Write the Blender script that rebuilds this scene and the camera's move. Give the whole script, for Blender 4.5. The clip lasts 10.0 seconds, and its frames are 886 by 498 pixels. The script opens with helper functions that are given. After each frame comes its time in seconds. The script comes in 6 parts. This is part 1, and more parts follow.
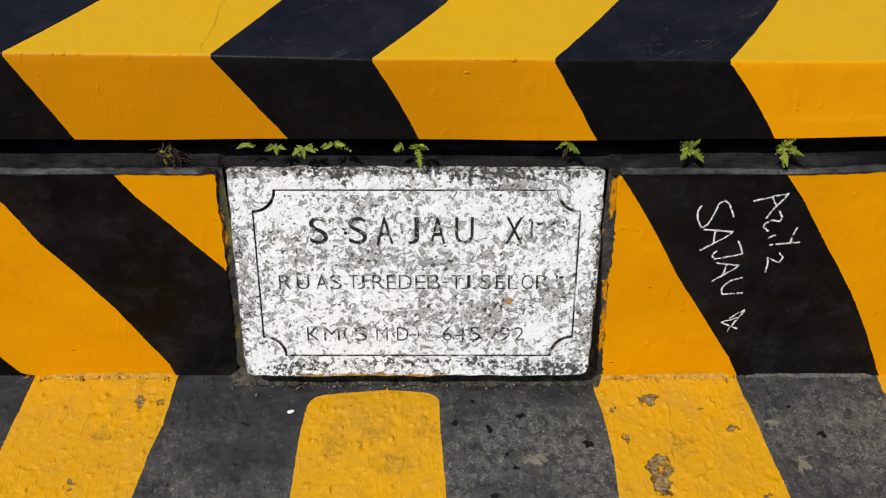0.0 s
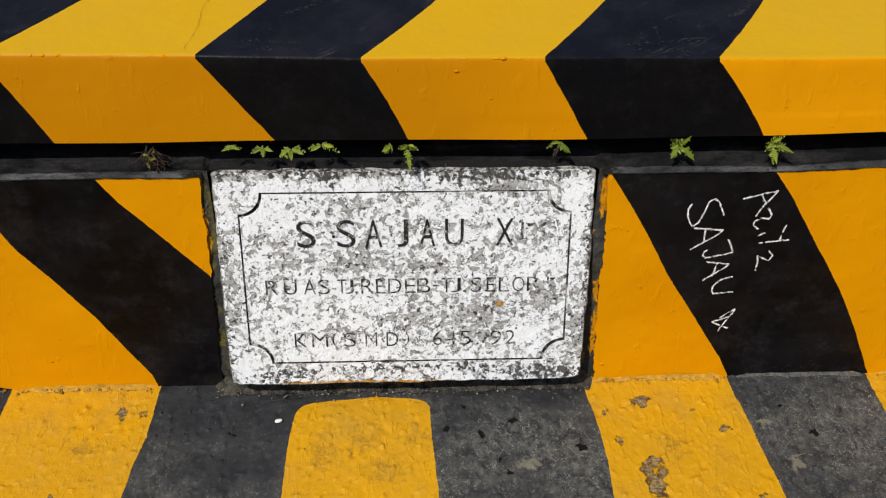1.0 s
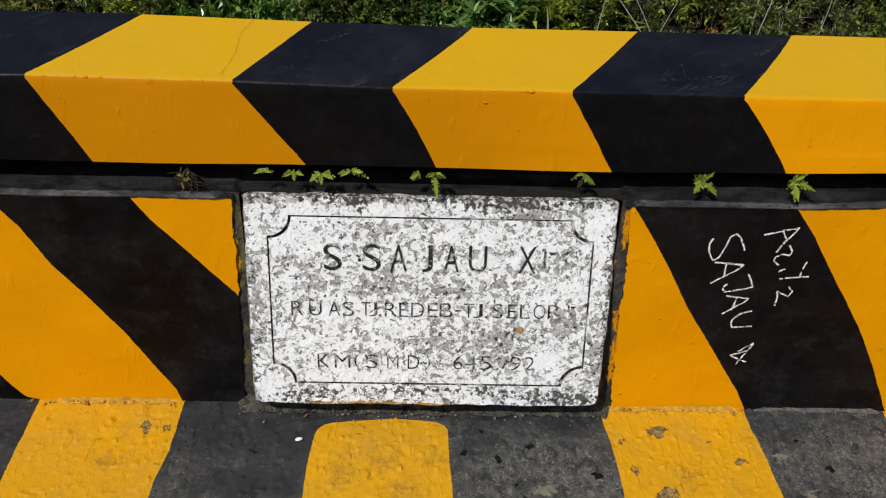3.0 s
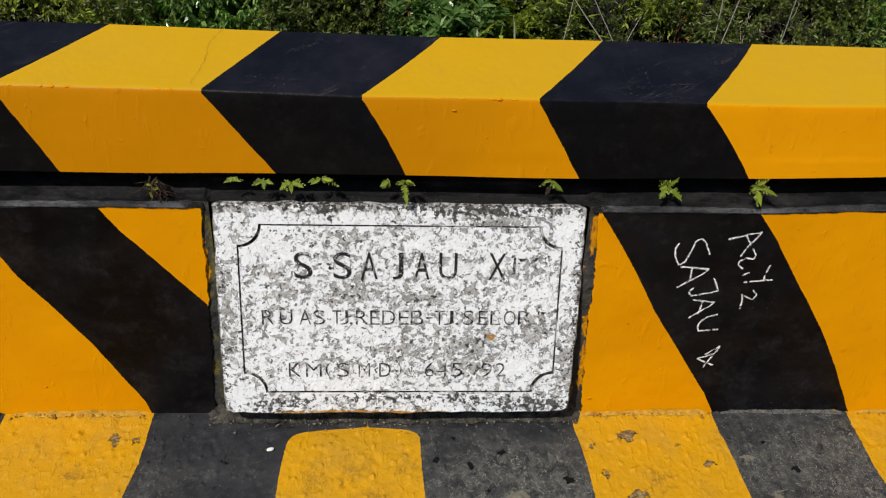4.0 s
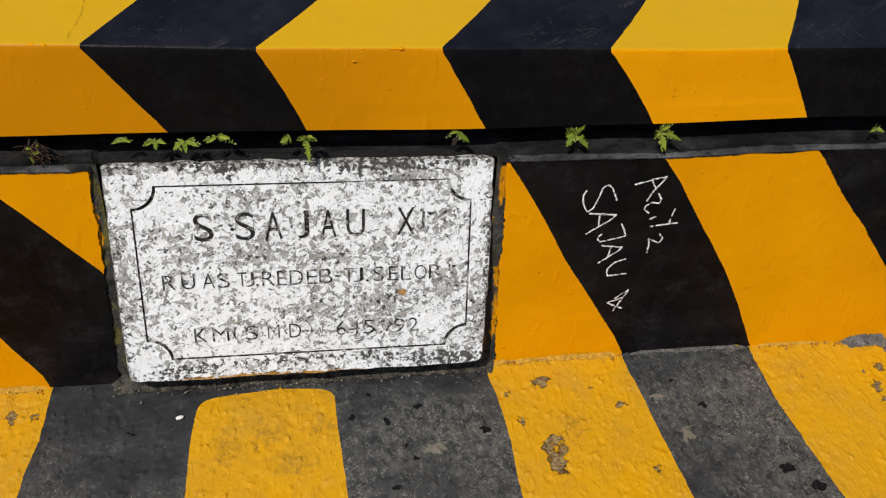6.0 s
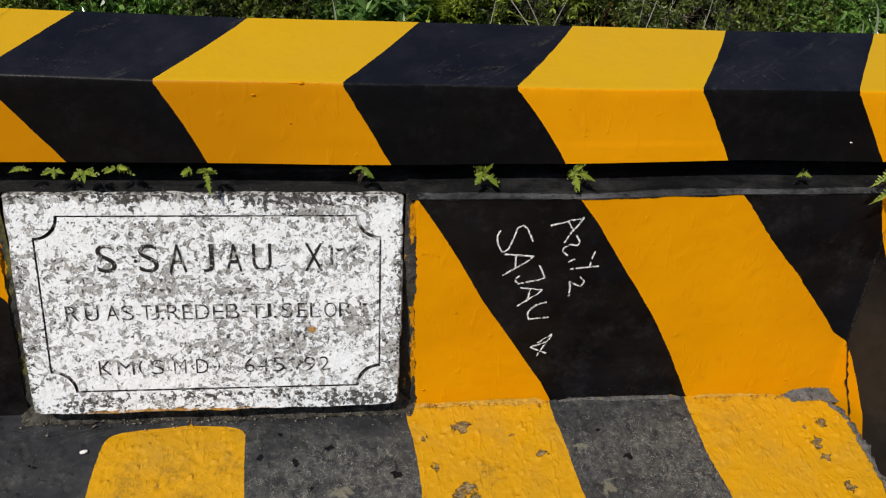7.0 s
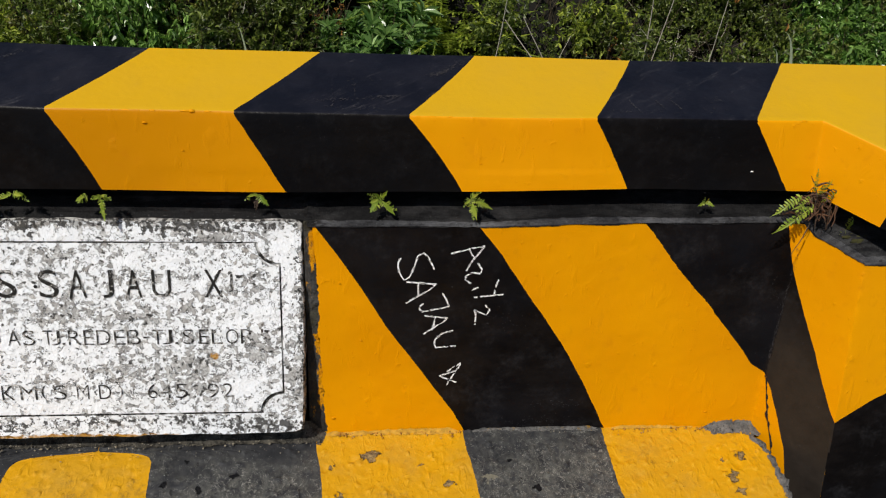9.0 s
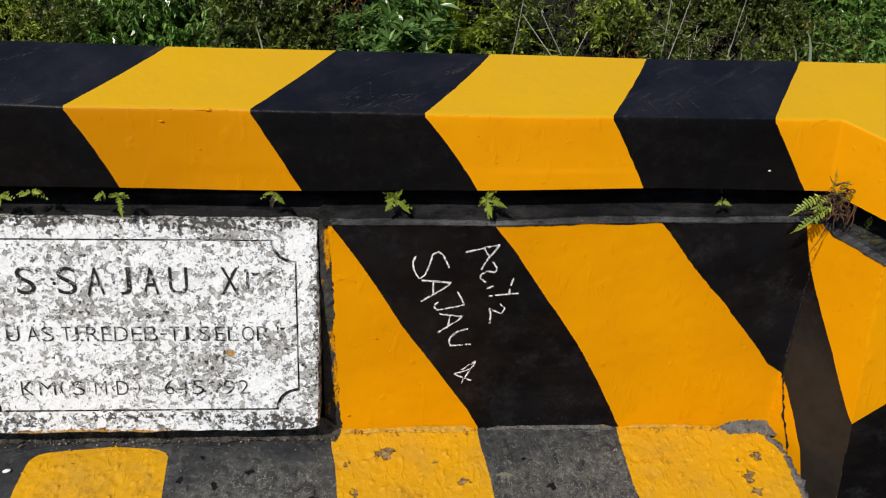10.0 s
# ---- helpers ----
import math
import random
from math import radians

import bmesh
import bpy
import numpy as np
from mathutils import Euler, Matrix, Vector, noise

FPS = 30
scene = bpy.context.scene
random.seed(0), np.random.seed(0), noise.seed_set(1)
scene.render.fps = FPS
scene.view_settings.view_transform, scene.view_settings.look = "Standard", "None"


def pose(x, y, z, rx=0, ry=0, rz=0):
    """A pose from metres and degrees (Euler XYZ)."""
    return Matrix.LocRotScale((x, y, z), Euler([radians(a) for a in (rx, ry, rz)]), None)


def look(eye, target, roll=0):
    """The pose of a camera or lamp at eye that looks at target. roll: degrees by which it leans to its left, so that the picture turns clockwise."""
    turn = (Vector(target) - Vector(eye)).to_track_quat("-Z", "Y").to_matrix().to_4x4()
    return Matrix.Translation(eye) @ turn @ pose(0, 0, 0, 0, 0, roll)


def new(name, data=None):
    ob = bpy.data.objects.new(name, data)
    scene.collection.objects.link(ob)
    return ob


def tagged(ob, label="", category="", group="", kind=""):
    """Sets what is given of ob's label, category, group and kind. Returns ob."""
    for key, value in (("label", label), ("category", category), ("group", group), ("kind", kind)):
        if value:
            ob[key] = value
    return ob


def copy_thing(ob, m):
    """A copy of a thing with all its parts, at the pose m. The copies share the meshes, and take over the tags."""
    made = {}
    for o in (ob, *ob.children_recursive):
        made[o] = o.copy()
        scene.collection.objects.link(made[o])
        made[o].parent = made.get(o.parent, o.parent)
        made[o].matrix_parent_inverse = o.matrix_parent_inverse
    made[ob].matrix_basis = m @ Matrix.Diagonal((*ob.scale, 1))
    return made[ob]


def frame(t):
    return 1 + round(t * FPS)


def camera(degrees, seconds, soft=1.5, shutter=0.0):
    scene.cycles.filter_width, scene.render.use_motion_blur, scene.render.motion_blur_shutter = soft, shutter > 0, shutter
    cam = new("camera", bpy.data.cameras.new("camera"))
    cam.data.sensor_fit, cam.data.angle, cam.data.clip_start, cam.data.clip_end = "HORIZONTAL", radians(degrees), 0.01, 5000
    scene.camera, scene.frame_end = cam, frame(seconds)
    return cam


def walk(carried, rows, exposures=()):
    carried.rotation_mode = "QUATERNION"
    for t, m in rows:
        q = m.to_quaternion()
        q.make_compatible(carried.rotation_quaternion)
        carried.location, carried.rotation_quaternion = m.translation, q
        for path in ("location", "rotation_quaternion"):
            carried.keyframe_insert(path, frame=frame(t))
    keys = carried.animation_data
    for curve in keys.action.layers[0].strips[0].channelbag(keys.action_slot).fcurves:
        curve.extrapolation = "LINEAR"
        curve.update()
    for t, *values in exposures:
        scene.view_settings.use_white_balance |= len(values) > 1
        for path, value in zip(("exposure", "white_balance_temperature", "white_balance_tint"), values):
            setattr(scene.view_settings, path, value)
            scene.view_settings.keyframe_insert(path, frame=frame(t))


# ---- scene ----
cam = camera(54.7, 10.0, soft=1.2)
PATH = [
    (0, (0.039, 0.274, 1.286), (0.045, 1.669, -0.147), 0.2),
    (0.5, (0.027, 0.276, 1.254), (0.076, 1.679, -0.17), -0.1),
    (1, (0.009, 0.272, 1.257), (0.082, 1.692, -0.149), 1.3),
    (1.5, (0.015, 0.268, 1.268), (0.093, 1.68, -0.146), 1.6),
    (2, (0.002, 0.252, 1.263), (0.049, 1.693, -0.124), 1.6),
    (2.2, (0.008, 0.286, 1.291), (0.023, 1.707, -0.116), 1.2),
    (3.5, (-0.012, 0.249, 1.278), (0.054, 1.721, -0.075), 3.0),
    (4, (-0.008, 0.248, 1.28), (0.101, 1.721, -0.068), 3.3),
    (4.5, (-0.005, 0.244, 1.278), (0.115, 1.724, -0.062), 3.2),
    (5, (-0.005, 0.241, 1.278), (0.115, 1.719, -0.063), 3.4),
    (5.5, (-0.017, 0.256, 1.277), (0.149, 1.691, -0.106), 5.1),
    (6, (0.003, 0.284, 1.276), (0.311, 1.644, -0.158), 7.0),
    (6.2, (0.034, 0.279, 1.261), (0.391, 1.636, -0.164), 7.0),
    (7.3, (0.266, 0.273, 1.265), (0.453, 1.731, -0.092), 5.0),
    (7.5, (0.3, 0.277, 1.265), (0.478, 1.73, -0.097), 4.5),
    (8, (0.357, 0.27, 1.278), (0.54, 1.756, -0.049), 4.7),
    (8.5, (0.389, 0.256, 1.27), (0.591, 1.742, -0.053), 5.2),
    (9, (0.397, 0.25, 1.272), (0.585, 1.749, -0.038), 4.8),
    (9.5, (0.391, 0.251, 1.268), (0.566, 1.769, -0.022), 4.8),
    (10, (0.399, 0.254, 1.278), (0.549, 1.747, -0.045), 4.1),
]
walk(cam, [(t, look(eye, target, roll)) for t, eye, target, roll in PATH], [(0.0, -0.03), (0.5, -0.09), (1.0, -0.09), (2.0, -0.13), (6.0, -0.13), (7.5, -0.12), (8.0, -0.10), (9.0, -0.04), (10.0, 0.02)])

# ---- world, sun, exposure ----
SUN_DIR = Vector((-0.34, -0.38, 0.86)).normalized()   # towards the sun
world = bpy.data.worlds.new("sky")
scene.world = world
world.use_nodes = True
wn, wl = world.node_tree.nodes, world.node_tree.links
sky = wn.new("ShaderNodeTexSky")
sky.sky_type = "NISHITA"
sky.sun_disc = False
sky.sun_elevation = math.asin(SUN_DIR.z)
sky.sun_rotation = math.atan2(SUN_DIR.x, SUN_DIR.y)
wl.new(sky.outputs[0], wn["Background"].inputs[0])
wn["Background"].inputs[1].default_value = 0.07
sun = new("sun", bpy.data.lights.new("sun", "SUN"))
sun.data.energy, sun.data.angle, sun.data.color = 4.2, radians(0.53), (1.0, 0.95, 0.87)
sun.matrix_world = look(SUN_DIR * 30, (0, 0, 0))
scene.view_settings.exposure = 0.0


# ---- materials ----
class Nodes:
    """A small builder for node materials."""

    def __init__(self, name):
        self.mat = bpy.data.materials.new(name)
        self.mat.use_nodes = True
        self.t = self.mat.node_tree
        self.b = self.t.nodes["Principled BSDF"]
        self.out = self.t.nodes["Material Output"]
        self.pos = self.t.nodes.new("ShaderNodeNewGeometry").outputs["Position"]

    def link(self, a, b):
        self.t.links.new(a, b)

    def val(self, sock, v):
        if isinstance(v, bpy.types.NodeSocket):
            self.link(v, sock)
        elif isinstance(v, tuple) and len(v) == 3 and sock.type == "RGBA":
            sock.default_value = (*v, 1)
        else:
            sock.default_value = v

    def noise(self, scale, detail=4, rough=0.55, vec=None, dist=0.0):
        n = self.t.nodes.new("ShaderNodeTexNoise")
        n.inputs["Scale"].default_value = scale
        n.inputs["Detail"].default_value = detail
        n.inputs["Roughness"].default_value = rough
        n.inputs["Distortion"].default_value = dist
        self.link(vec or self.pos, n.inputs["Vector"])
        return n.outputs["Fac"]

    def scaled(self, v):
        n = self.t.nodes.new("ShaderNodeVectorMath")
        n.operation = "MULTIPLY"
        self.link(self.pos, n.inputs[0])
        n.inputs[1].default_value = v
        return n.outputs[0]

    def turned(self, degrees, v):
        """The position, turned about the vertical and stretched."""
        n = self.t.nodes.new("ShaderNodeMapping")
        n.vector_type = "POINT"
        n.inputs["Rotation"].default_value = (0, 0, radians(degrees))
        self.link(self.pos, n.inputs["Vector"])
        k = self.t.nodes.new("ShaderNodeVectorMath")
        k.operation = "MULTIPLY"
        self.link(n.outputs[0], k.inputs[0])
        k.inputs[1].default_value = v
        return k.outputs[0]

    def warp(self, scale, amount):
        """The position, shaken by noise."""
        n = self.t.nodes.new("ShaderNodeTexNoise")
        n.inputs["Scale"].default_value = scale
        n.inputs["Detail"].default_value = 4
        self.link(self.pos, n.inputs["Vector"])
        k = self.t.nodes.new("ShaderNodeVectorMath")
        k.operation = "MULTIPLY_ADD"
        self.link(n.outputs["Color"], k.inputs[0])
        k.inputs[1].default_value = (amount,) * 3
        self.link(self.pos, k.inputs[2])
        return k.outputs[0]

    def axis(self, i):
        n = self.t.nodes.new("ShaderNodeSeparateXYZ")
        self.link(self.pos, n.inputs[0])
        return n.outputs[i]

    def spots(self, spots, upright=False, shake=0.016):
        """Distance to the nearest of some oval spots, 1 at the rim, ragged by noise; on the ground or, upright, in x and z."""
        best = None
        vec = self.warp(85, shake)
        off = shake / 2
        for x, y, rx, ry in spots:
            k = self.t.nodes.new("ShaderNodeVectorMath")
            k.operation = "MULTIPLY_ADD"
            self.link(vec, k.inputs[0])
            k.inputs[1].default_value = (1 / rx, 0, 1 / ry) if upright else (1 / rx, 1 / ry, 0)
            k.inputs[2].default_value = (-(x + off) / rx, 0, -(y + off) / ry) if upright else (-(x + off) / rx, -(y + off) / ry, 0)
            d = self.t.nodes.new("ShaderNodeVectorMath")
            d.operation = "LENGTH"
            self.link(k.outputs[0], d.inputs[0])
            best = d.outputs["Value"] if best is None else self.math("MINIMUM", best, d.outputs["Value"])
        return best

    def ramp(self, fac, a, b, va=0.0, vb=1.0):
        n = self.t.nodes.new("ShaderNodeMapRange")
        self.link(fac, n.inputs[0])
        for i, v in enumerate((a, b, va, vb)):
            n.inputs[i + 1].default_value = v
        return n.outputs[0]

    def math(self, op, a, b=0.0):
        n = self.t.nodes.new("ShaderNodeMath")
        n.operation = op
        self.val(n.inputs[0], a)
        self.val(n.inputs[1], b)
        return n.outputs[0]

    def mix(self, fac, a, b):
        n = self.t.nodes.new("ShaderNodeMix")
        n.data_type = "RGBA"
        self.val(n.inputs["Factor"], fac)
        self.val(n.inputs[6], a)
        self.val(n.inputs[7], b)
        return n.outputs[2]

    def bump(self, h, strength, dist, prev=None):
        n = self.t.nodes.new("ShaderNodeBump")
        n.inputs["Strength"].default_value = strength
        n.inputs["Distance"].default_value = dist
        self.link(h, n.inputs["Height"])
        if prev:
            self.link(prev, n.inputs["Normal"])
        return n.outputs[0]

    def set(self, color=None, rough=None, normal=None, spec=None):
        for key, v in (("Base Color", color), ("Roughness", rough), ("Normal", normal), ("Specular IOR Level", spec)):
            if v is not None:
                self.val(self.b.inputs[key], v)
        return self.mat


# broken spots in the paint: centre, half sizes
CHIPS = ((0.412, 1.153, 0.014, 0.009), (0.408, 1.028, 0.018, 0.008), (0.396, 1.012, 0.008, 0.010), (0.407, 0.985, 0.013, 0.022), (0.420, 1.008, 0.006, 0.010), (0.361, 1.071, 0.006, 0.006), (0.574, 0.958, 0.007, 0.006),
         (1.083, 1.132, 0.009, 0.008), (1.056, 1.092, 0.007, 0.013), (1.047, 1.127, 0.005, 0.003), (1.060, 1.062, 0.010, 0.006), (-0.575, 0.985, 0.008, 0.006), (0.548, 1.092, 0.009, 0.004), (1.08, 1.00, 0.010, 0.007),
         (0.345, 1.128, 0.0035, 0.005), (0.50, 1.13, 0.004, 0.003), (-0.496, 1.146, 0.006, 0.012), (-0.462, 1.143, 0.005, 0.006))
PITS = ((0.295, 1.060, 0.010, 0.007), (0.806, 0.940, 0.013, 0.010), (0.849, 0.902, 0.014, 0.008), (0.066, 1.101, 0.006, 0.007), (0.182, 1.116, 0.008, 0.004), (0.099, 1.148, 0.004, 0.004), (0.124, 1.089, 0.005, 0.008), (0.166, 1.012, 0.006, 0.006),
        (0.128, 0.961, 0.007, 0.004), (0.70, 1.08, 0.006, 0.005), (-0.30, 1.10, 0.006, 0.002), (0.66, 1.135, 0.005, 0.003), (0.152, 1.04, 0.004, 0.003))
# sooty smudges on the yellow stripes
SMUDGES = ((-0.081, 1.083, 0.030, 0.020), (-0.038, 1.025, 0.026, 0.024), (0.01, 1.09, 0.014, 0.020), (-0.15, 1.06, 0.016, 0.026), (-0.55, 1.08, 0.03, 0.012), (0.45, 1.06, 0.02, 0.02))


def paint_yellow(name="yellow_gloss_paint", darker_left=False):
    m = Nodes(name)
    big, mid, fine = m.noise(5, 3), m.noise(38, 5, 0.6), m.noise(420, 3)
    c = m.mix(m.ramp(big, 0.3, 0.7), (0.71, 0.295, 0.0), (0.66, 0.258, 0.0))
    if darker_left:
        # the yellow deepens towards lower x, with a noisy transition
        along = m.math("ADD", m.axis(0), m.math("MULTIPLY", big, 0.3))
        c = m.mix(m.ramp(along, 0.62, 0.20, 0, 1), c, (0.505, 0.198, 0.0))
    c = m.mix(m.ramp(mid, 0.60, 0.80, 0, 0.35), c, (0.50, 0.17, 0.002))
    c = m.mix(m.ramp(m.noise(170, 4, 0.7), 0.70, 0.76, 0, 0.55), c, (0.26, 0.09, 0.004))
    c = m.mix(m.ramp(m.noise(18, 6, 0.75, m.scaled((1.6, 1.0, 0.6))), 0.62, 0.74, 0, 0.30), c, (0.46, 0.18, 0.006))
    n = m.bump(m.noise(9, 3), 0.22, 0.012)
    n = m.bump(m.noise(30, 3, 0.5), 0.14, 0.004, n)
    n = m.bump(m.ramp(m.noise(34, 3, 0.5, m.scaled((1.5, 1.0, 0.45)), 0.4), 0.60, 0.80), 0.30, 0.0028, n)
    n = m.bump(m.ramp(m.noise(75, 3, 0.5, m.scaled((1.0, 1.0, 0.8))), 0.66, 0.76), 0.35, 0.0022, n)
    n = m.bump(m.noise(90, 4, 0.6, m.scaled((1.2, 1.0, 0.5))), 0.12, 0.0016, n)
    n = m.bump(fine, 0.14, 0.0010, n)
    return m.set(c, m.ramp(mid, 0.3, 0.7, 0.34, 0.50), n, 0.09)


def paint_yellow_lit():
    m = Nodes("sunlit_yellow_paint")
    # the same yellow with strong sunlight put into its colour, for upward faces
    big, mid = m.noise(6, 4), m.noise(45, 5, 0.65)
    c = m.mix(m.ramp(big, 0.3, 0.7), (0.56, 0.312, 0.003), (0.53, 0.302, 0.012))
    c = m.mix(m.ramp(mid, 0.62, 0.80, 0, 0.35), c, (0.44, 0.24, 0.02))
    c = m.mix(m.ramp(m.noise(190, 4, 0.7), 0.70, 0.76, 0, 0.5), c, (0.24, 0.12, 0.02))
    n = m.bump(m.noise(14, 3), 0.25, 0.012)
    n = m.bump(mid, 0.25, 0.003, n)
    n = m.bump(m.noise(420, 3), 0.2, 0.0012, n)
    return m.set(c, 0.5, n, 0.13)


def paint_black(name="black_gloss_paint", film=None, grime=1.0):
    m = Nodes(name)
    mid, fine = m.noise(30, 5, 0.65), m.noise(420, 3)
    dust = m.noise(8, 6, 0.7, m.scaled((0.7, 1.0, 1.3)))
    c = m.mix(m.ramp(dust, 0.42, 0.72), (0.0030, 0.0024, 0.0025), (0.0125 * grime, 0.0100 * grime, 0.0092 * grime))
    c = m.mix(m.ramp(m.noise(60, 6, 0.8, m.scaled((0.35, 1.0, 1.6))), 0.62, 0.80, 0, 0.5), c, (0.034, 0.030, 0.029))
    c = m.mix(m.ramp(m.noise(34, 7, 0.8, m.scaled((1.6, 1.0, 0.3))), 0.64, 0.76, 0, 0.45), c, (0.040, 0.036, 0.033))
    c = m.mix(m.ramp(m.noise(5, 4, 0.6), 0.46, 0.66, 0, 0.75), c, (0.0062 * grime, 0.0066 * grime, 0.0088 * grime))
    c = m.mix(m.math("MULTIPLY", m.ramp(m.noise(16, 7, 0.75), 0.50, 0.66), m.ramp(m.noise(110, 5, 0.8), 0.38, 0.62, 0.1, 0.6)), c, (0.026 * grime, 0.025 * grime, 0.027 * grime))
    if film:
        grip = m.math("MULTIPLY", m.ramp(m.noise(20, 6, 0.7), 0.3, 0.65, 0.5, 1.0), m.ramp(m.math("ADD", m.axis(2), m.math("MULTIPLY", dust, 0.12)), 0.36, 0.24))
        c = m.mix(grip, c, film)
    c = m.mix(m.ramp(m.noise(260, 4, 0.8, m.scaled((1.0, 0.25, 0.4))), 0.69, 0.76, 0, 0.7), c, (0.13, 0.12, 0.12))
    n = m.bump(m.noise(14, 3), 0.30, 0.012)
    n = m.bump(mid, 0.3, 0.004, n)
    n = m.bump(fine, 0.2, 0.0012, n)
    return m.set(c, m.ramp(mid, 0.3, 0.7, 0.28, 0.46), n, 0.09)


def pave_relief(m, ridges=0.0):
    n = m.bump(m.noise(34, 4, 0.6), 0.40, 0.006)
    n = m.bump(m.noise(90, 4, 0.65), 0.32, 0.003, n)
    if ridges:
        n = m.bump(m.ramp(m.noise(52, 2, 0.5, m.scaled((1.5, 0.7, 1.0)), 0.8), 0.56, 0.74), ridges, 0.006, n)
    return m.bump(m.noise(330, 4, 0.75), 0.38, 0.0016, n)


def pave_yellow():
    m = Nodes("worn_yellow_pavement_paint")
    coarse = m.noise(6, 5, 0.6)
    c = m.mix(m.ramp(coarse, 0.35, 0.68), (0.58, 0.285, 0.001), (0.51, 0.262, 0.010))
    c = m.mix(m.ramp(m.noise(11, 5, 0.7), 0.50, 0.68, 0, 0.50), c, (0.42, 0.235, 0.030))
    c = m.mix(m.ramp(m.noise(26, 7, 0.8), 0.60, 0.70, 0, 0.5), c, (0.29, 0.165, 0.030))
    c = m.mix(m.ramp(m.noise(95, 6, 0.8), 0.63, 0.70, 0, 0.55), c, (0.22, 0.115, 0.015))
    c = m.mix(m.ramp(m.noise(60, 5, 0.7, None, 0.6), 0.42, 0.32, 0, 0.50), c, (0.66, 0.37, 0.03))
    c = m.mix(m.ramp(m.noise(240, 4, 0.75), 0.65, 0.70, 0, 0.8), c, (0.085, 0.050, 0.012))
    soot = m.math("MULTIPLY", m.ramp(m.math("ADD", m.spots(SMUDGES, False, 0.10), m.ramp(m.noise(45, 5, 0.7), 0.3, 0.7, -0.7, 0.7)), 1.6, 0.2), m.ramp(m.noise(90, 8, 0.82), 0.42, 0.60, 0.0, 0.8))
    c = m.mix(soot, c, (0.120, 0.078, 0.026))
    c = m.mix(m.math("MULTIPLY", m.ramp(m.noise(10, 4, 0.6), 0.56, 0.68), m.ramp(m.noise(75, 9, 0.85), 0.50, 0.60, 0, 0.6)), c, (0.125, 0.078, 0.024))
    d = m.math("ADD", m.spots(CHIPS, False, 0.034), m.ramp(m.noise(260, 4, 0.7), 0.3, 0.7, -0.25, 0.25))
    bare = m.mix(m.ramp(m.noise(140, 6, 0.8, m.scaled((0.6, 1.4, 1.0))), 0.42, 0.58), (0.33, 0.225, 0.095), (0.085, 0.058, 0.034))
    # darker ring outside each chip: shade of the paint edge, put into the colour
    c = m.mix(m.ramp(d, 1.30, 1.02, 0, 0.6), c, (0.14, 0.075, 0.010))
    c = m.mix(m.ramp(d, 1.04, 0.98), c, bare)
    return m.set(c, 0.55, m.bump(m.ramp(d, 1.10, 0.92), 1.0, -0.004, pave_relief(m, 0.30)), 0.14)


def pave_black():
    m = Nodes("worn_black_pavement_paint")
    coarse = m.noise(4, 5, 0.65)
    wear = m.math("ADD", coarse, m.ramp(m.axis(1), 1.19, 1.08, -0.14, 0.05))
    wear = m.math("ADD", wear, m.ramp(m.axis(0), -0.20, 0.08, -0.13, 0.0))      # the stripe beside the arch is the least trodden
    c = m.mix(m.ramp(m.noise(18, 6, 0.7), 0.32, 0.70), (0.0145, 0.0152, 0.0178), (0.041, 0.042, 0.045))
    worn = m.math("MULTIPLY", m.ramp(wear, 0.34, 0.58), m.ramp(m.noise(48, 9, 0.8, m.scaled((1.0, 0.8, 1.0))), 0.42, 0.62))
    c = m.mix(m.math("MULTIPLY", worn, 0.85), c, (0.118, 0.116, 0.102))
    thread = m.math("ABSOLUTE", m.math("SUBTRACT", m.noise(46, 5, 0.62, None, 0.4), 0.5))
    thread = m.math("MULTIPLY", m.ramp(thread, 0.0035, 0.011, 1, 0), m.math("MULTIPLY", m.ramp(wear, 0.36, 0.54), m.ramp(m.noise(95, 4, 0.7), 0.44, 0.56)))
    c = m.mix(m.math("MULTIPLY", thread, 0.9), c, (0.31, 0.30, 0.27))
    c = m.mix(m.math("MULTIPLY", m.ramp(wear, 0.44, 0.62, 0, 0.85), m.ramp(m.noise(170, 6, 0.82), 0.56, 0.64)), c, (0.27, 0.26, 0.225))
    c = m.mix(m.ramp(m.noise(75, 4, 0.65), 0.66, 0.69, 0, 0.9), c, (0.006, 0.006, 0.007))
    c = m.mix(m.ramp(m.noise(380, 3, 0.7), 0.685, 0.73, 0, 0.95), c, (0.44, 0.43, 0.41))
    c = m.mix(m.ramp(m.spots(((0.652, 1.018, 0.013, 0.013), (0.62, 1.10, 0.014, 0.006), (0.20, 1.03, 0.02, 0.01)), False, 0.05), 1.2, 0.7, 0, 0.7), c, (0.20, 0.185, 0.135))
    d = m.spots(PITS, False, 0.022)
    c = m.mix(m.ramp(d, 1.05, 0.97), c, (0.006, 0.006, 0.007))
    n = m.bump(thread, 0.5, 0.0015, pave_relief(m))
    return m.set(c, 0.55, m.bump(m.ramp(d, 1.10, 0.80), 0.9, -0.005, n), 0.15)


def mortar(name, lo, hi):
    m = Nodes(name)
    c = m.mix(m.ramp(m.noise(18, 6, 0.7), 0.3, 0.7), lo, hi)
    c = m.mix(m.ramp(m.noise(140, 5, 0.75), 0.55, 0.72, 0, 0.8), c, tuple(v * 0.25 for v in lo))
    n = m.bump(m.noise(60, 6, 0.75), 0.8, 0.008)
    n = m.bump(m.noise(380, 4), 0.6, 0.002, n)
    return m.set(c, 0.88, n, 0.10)


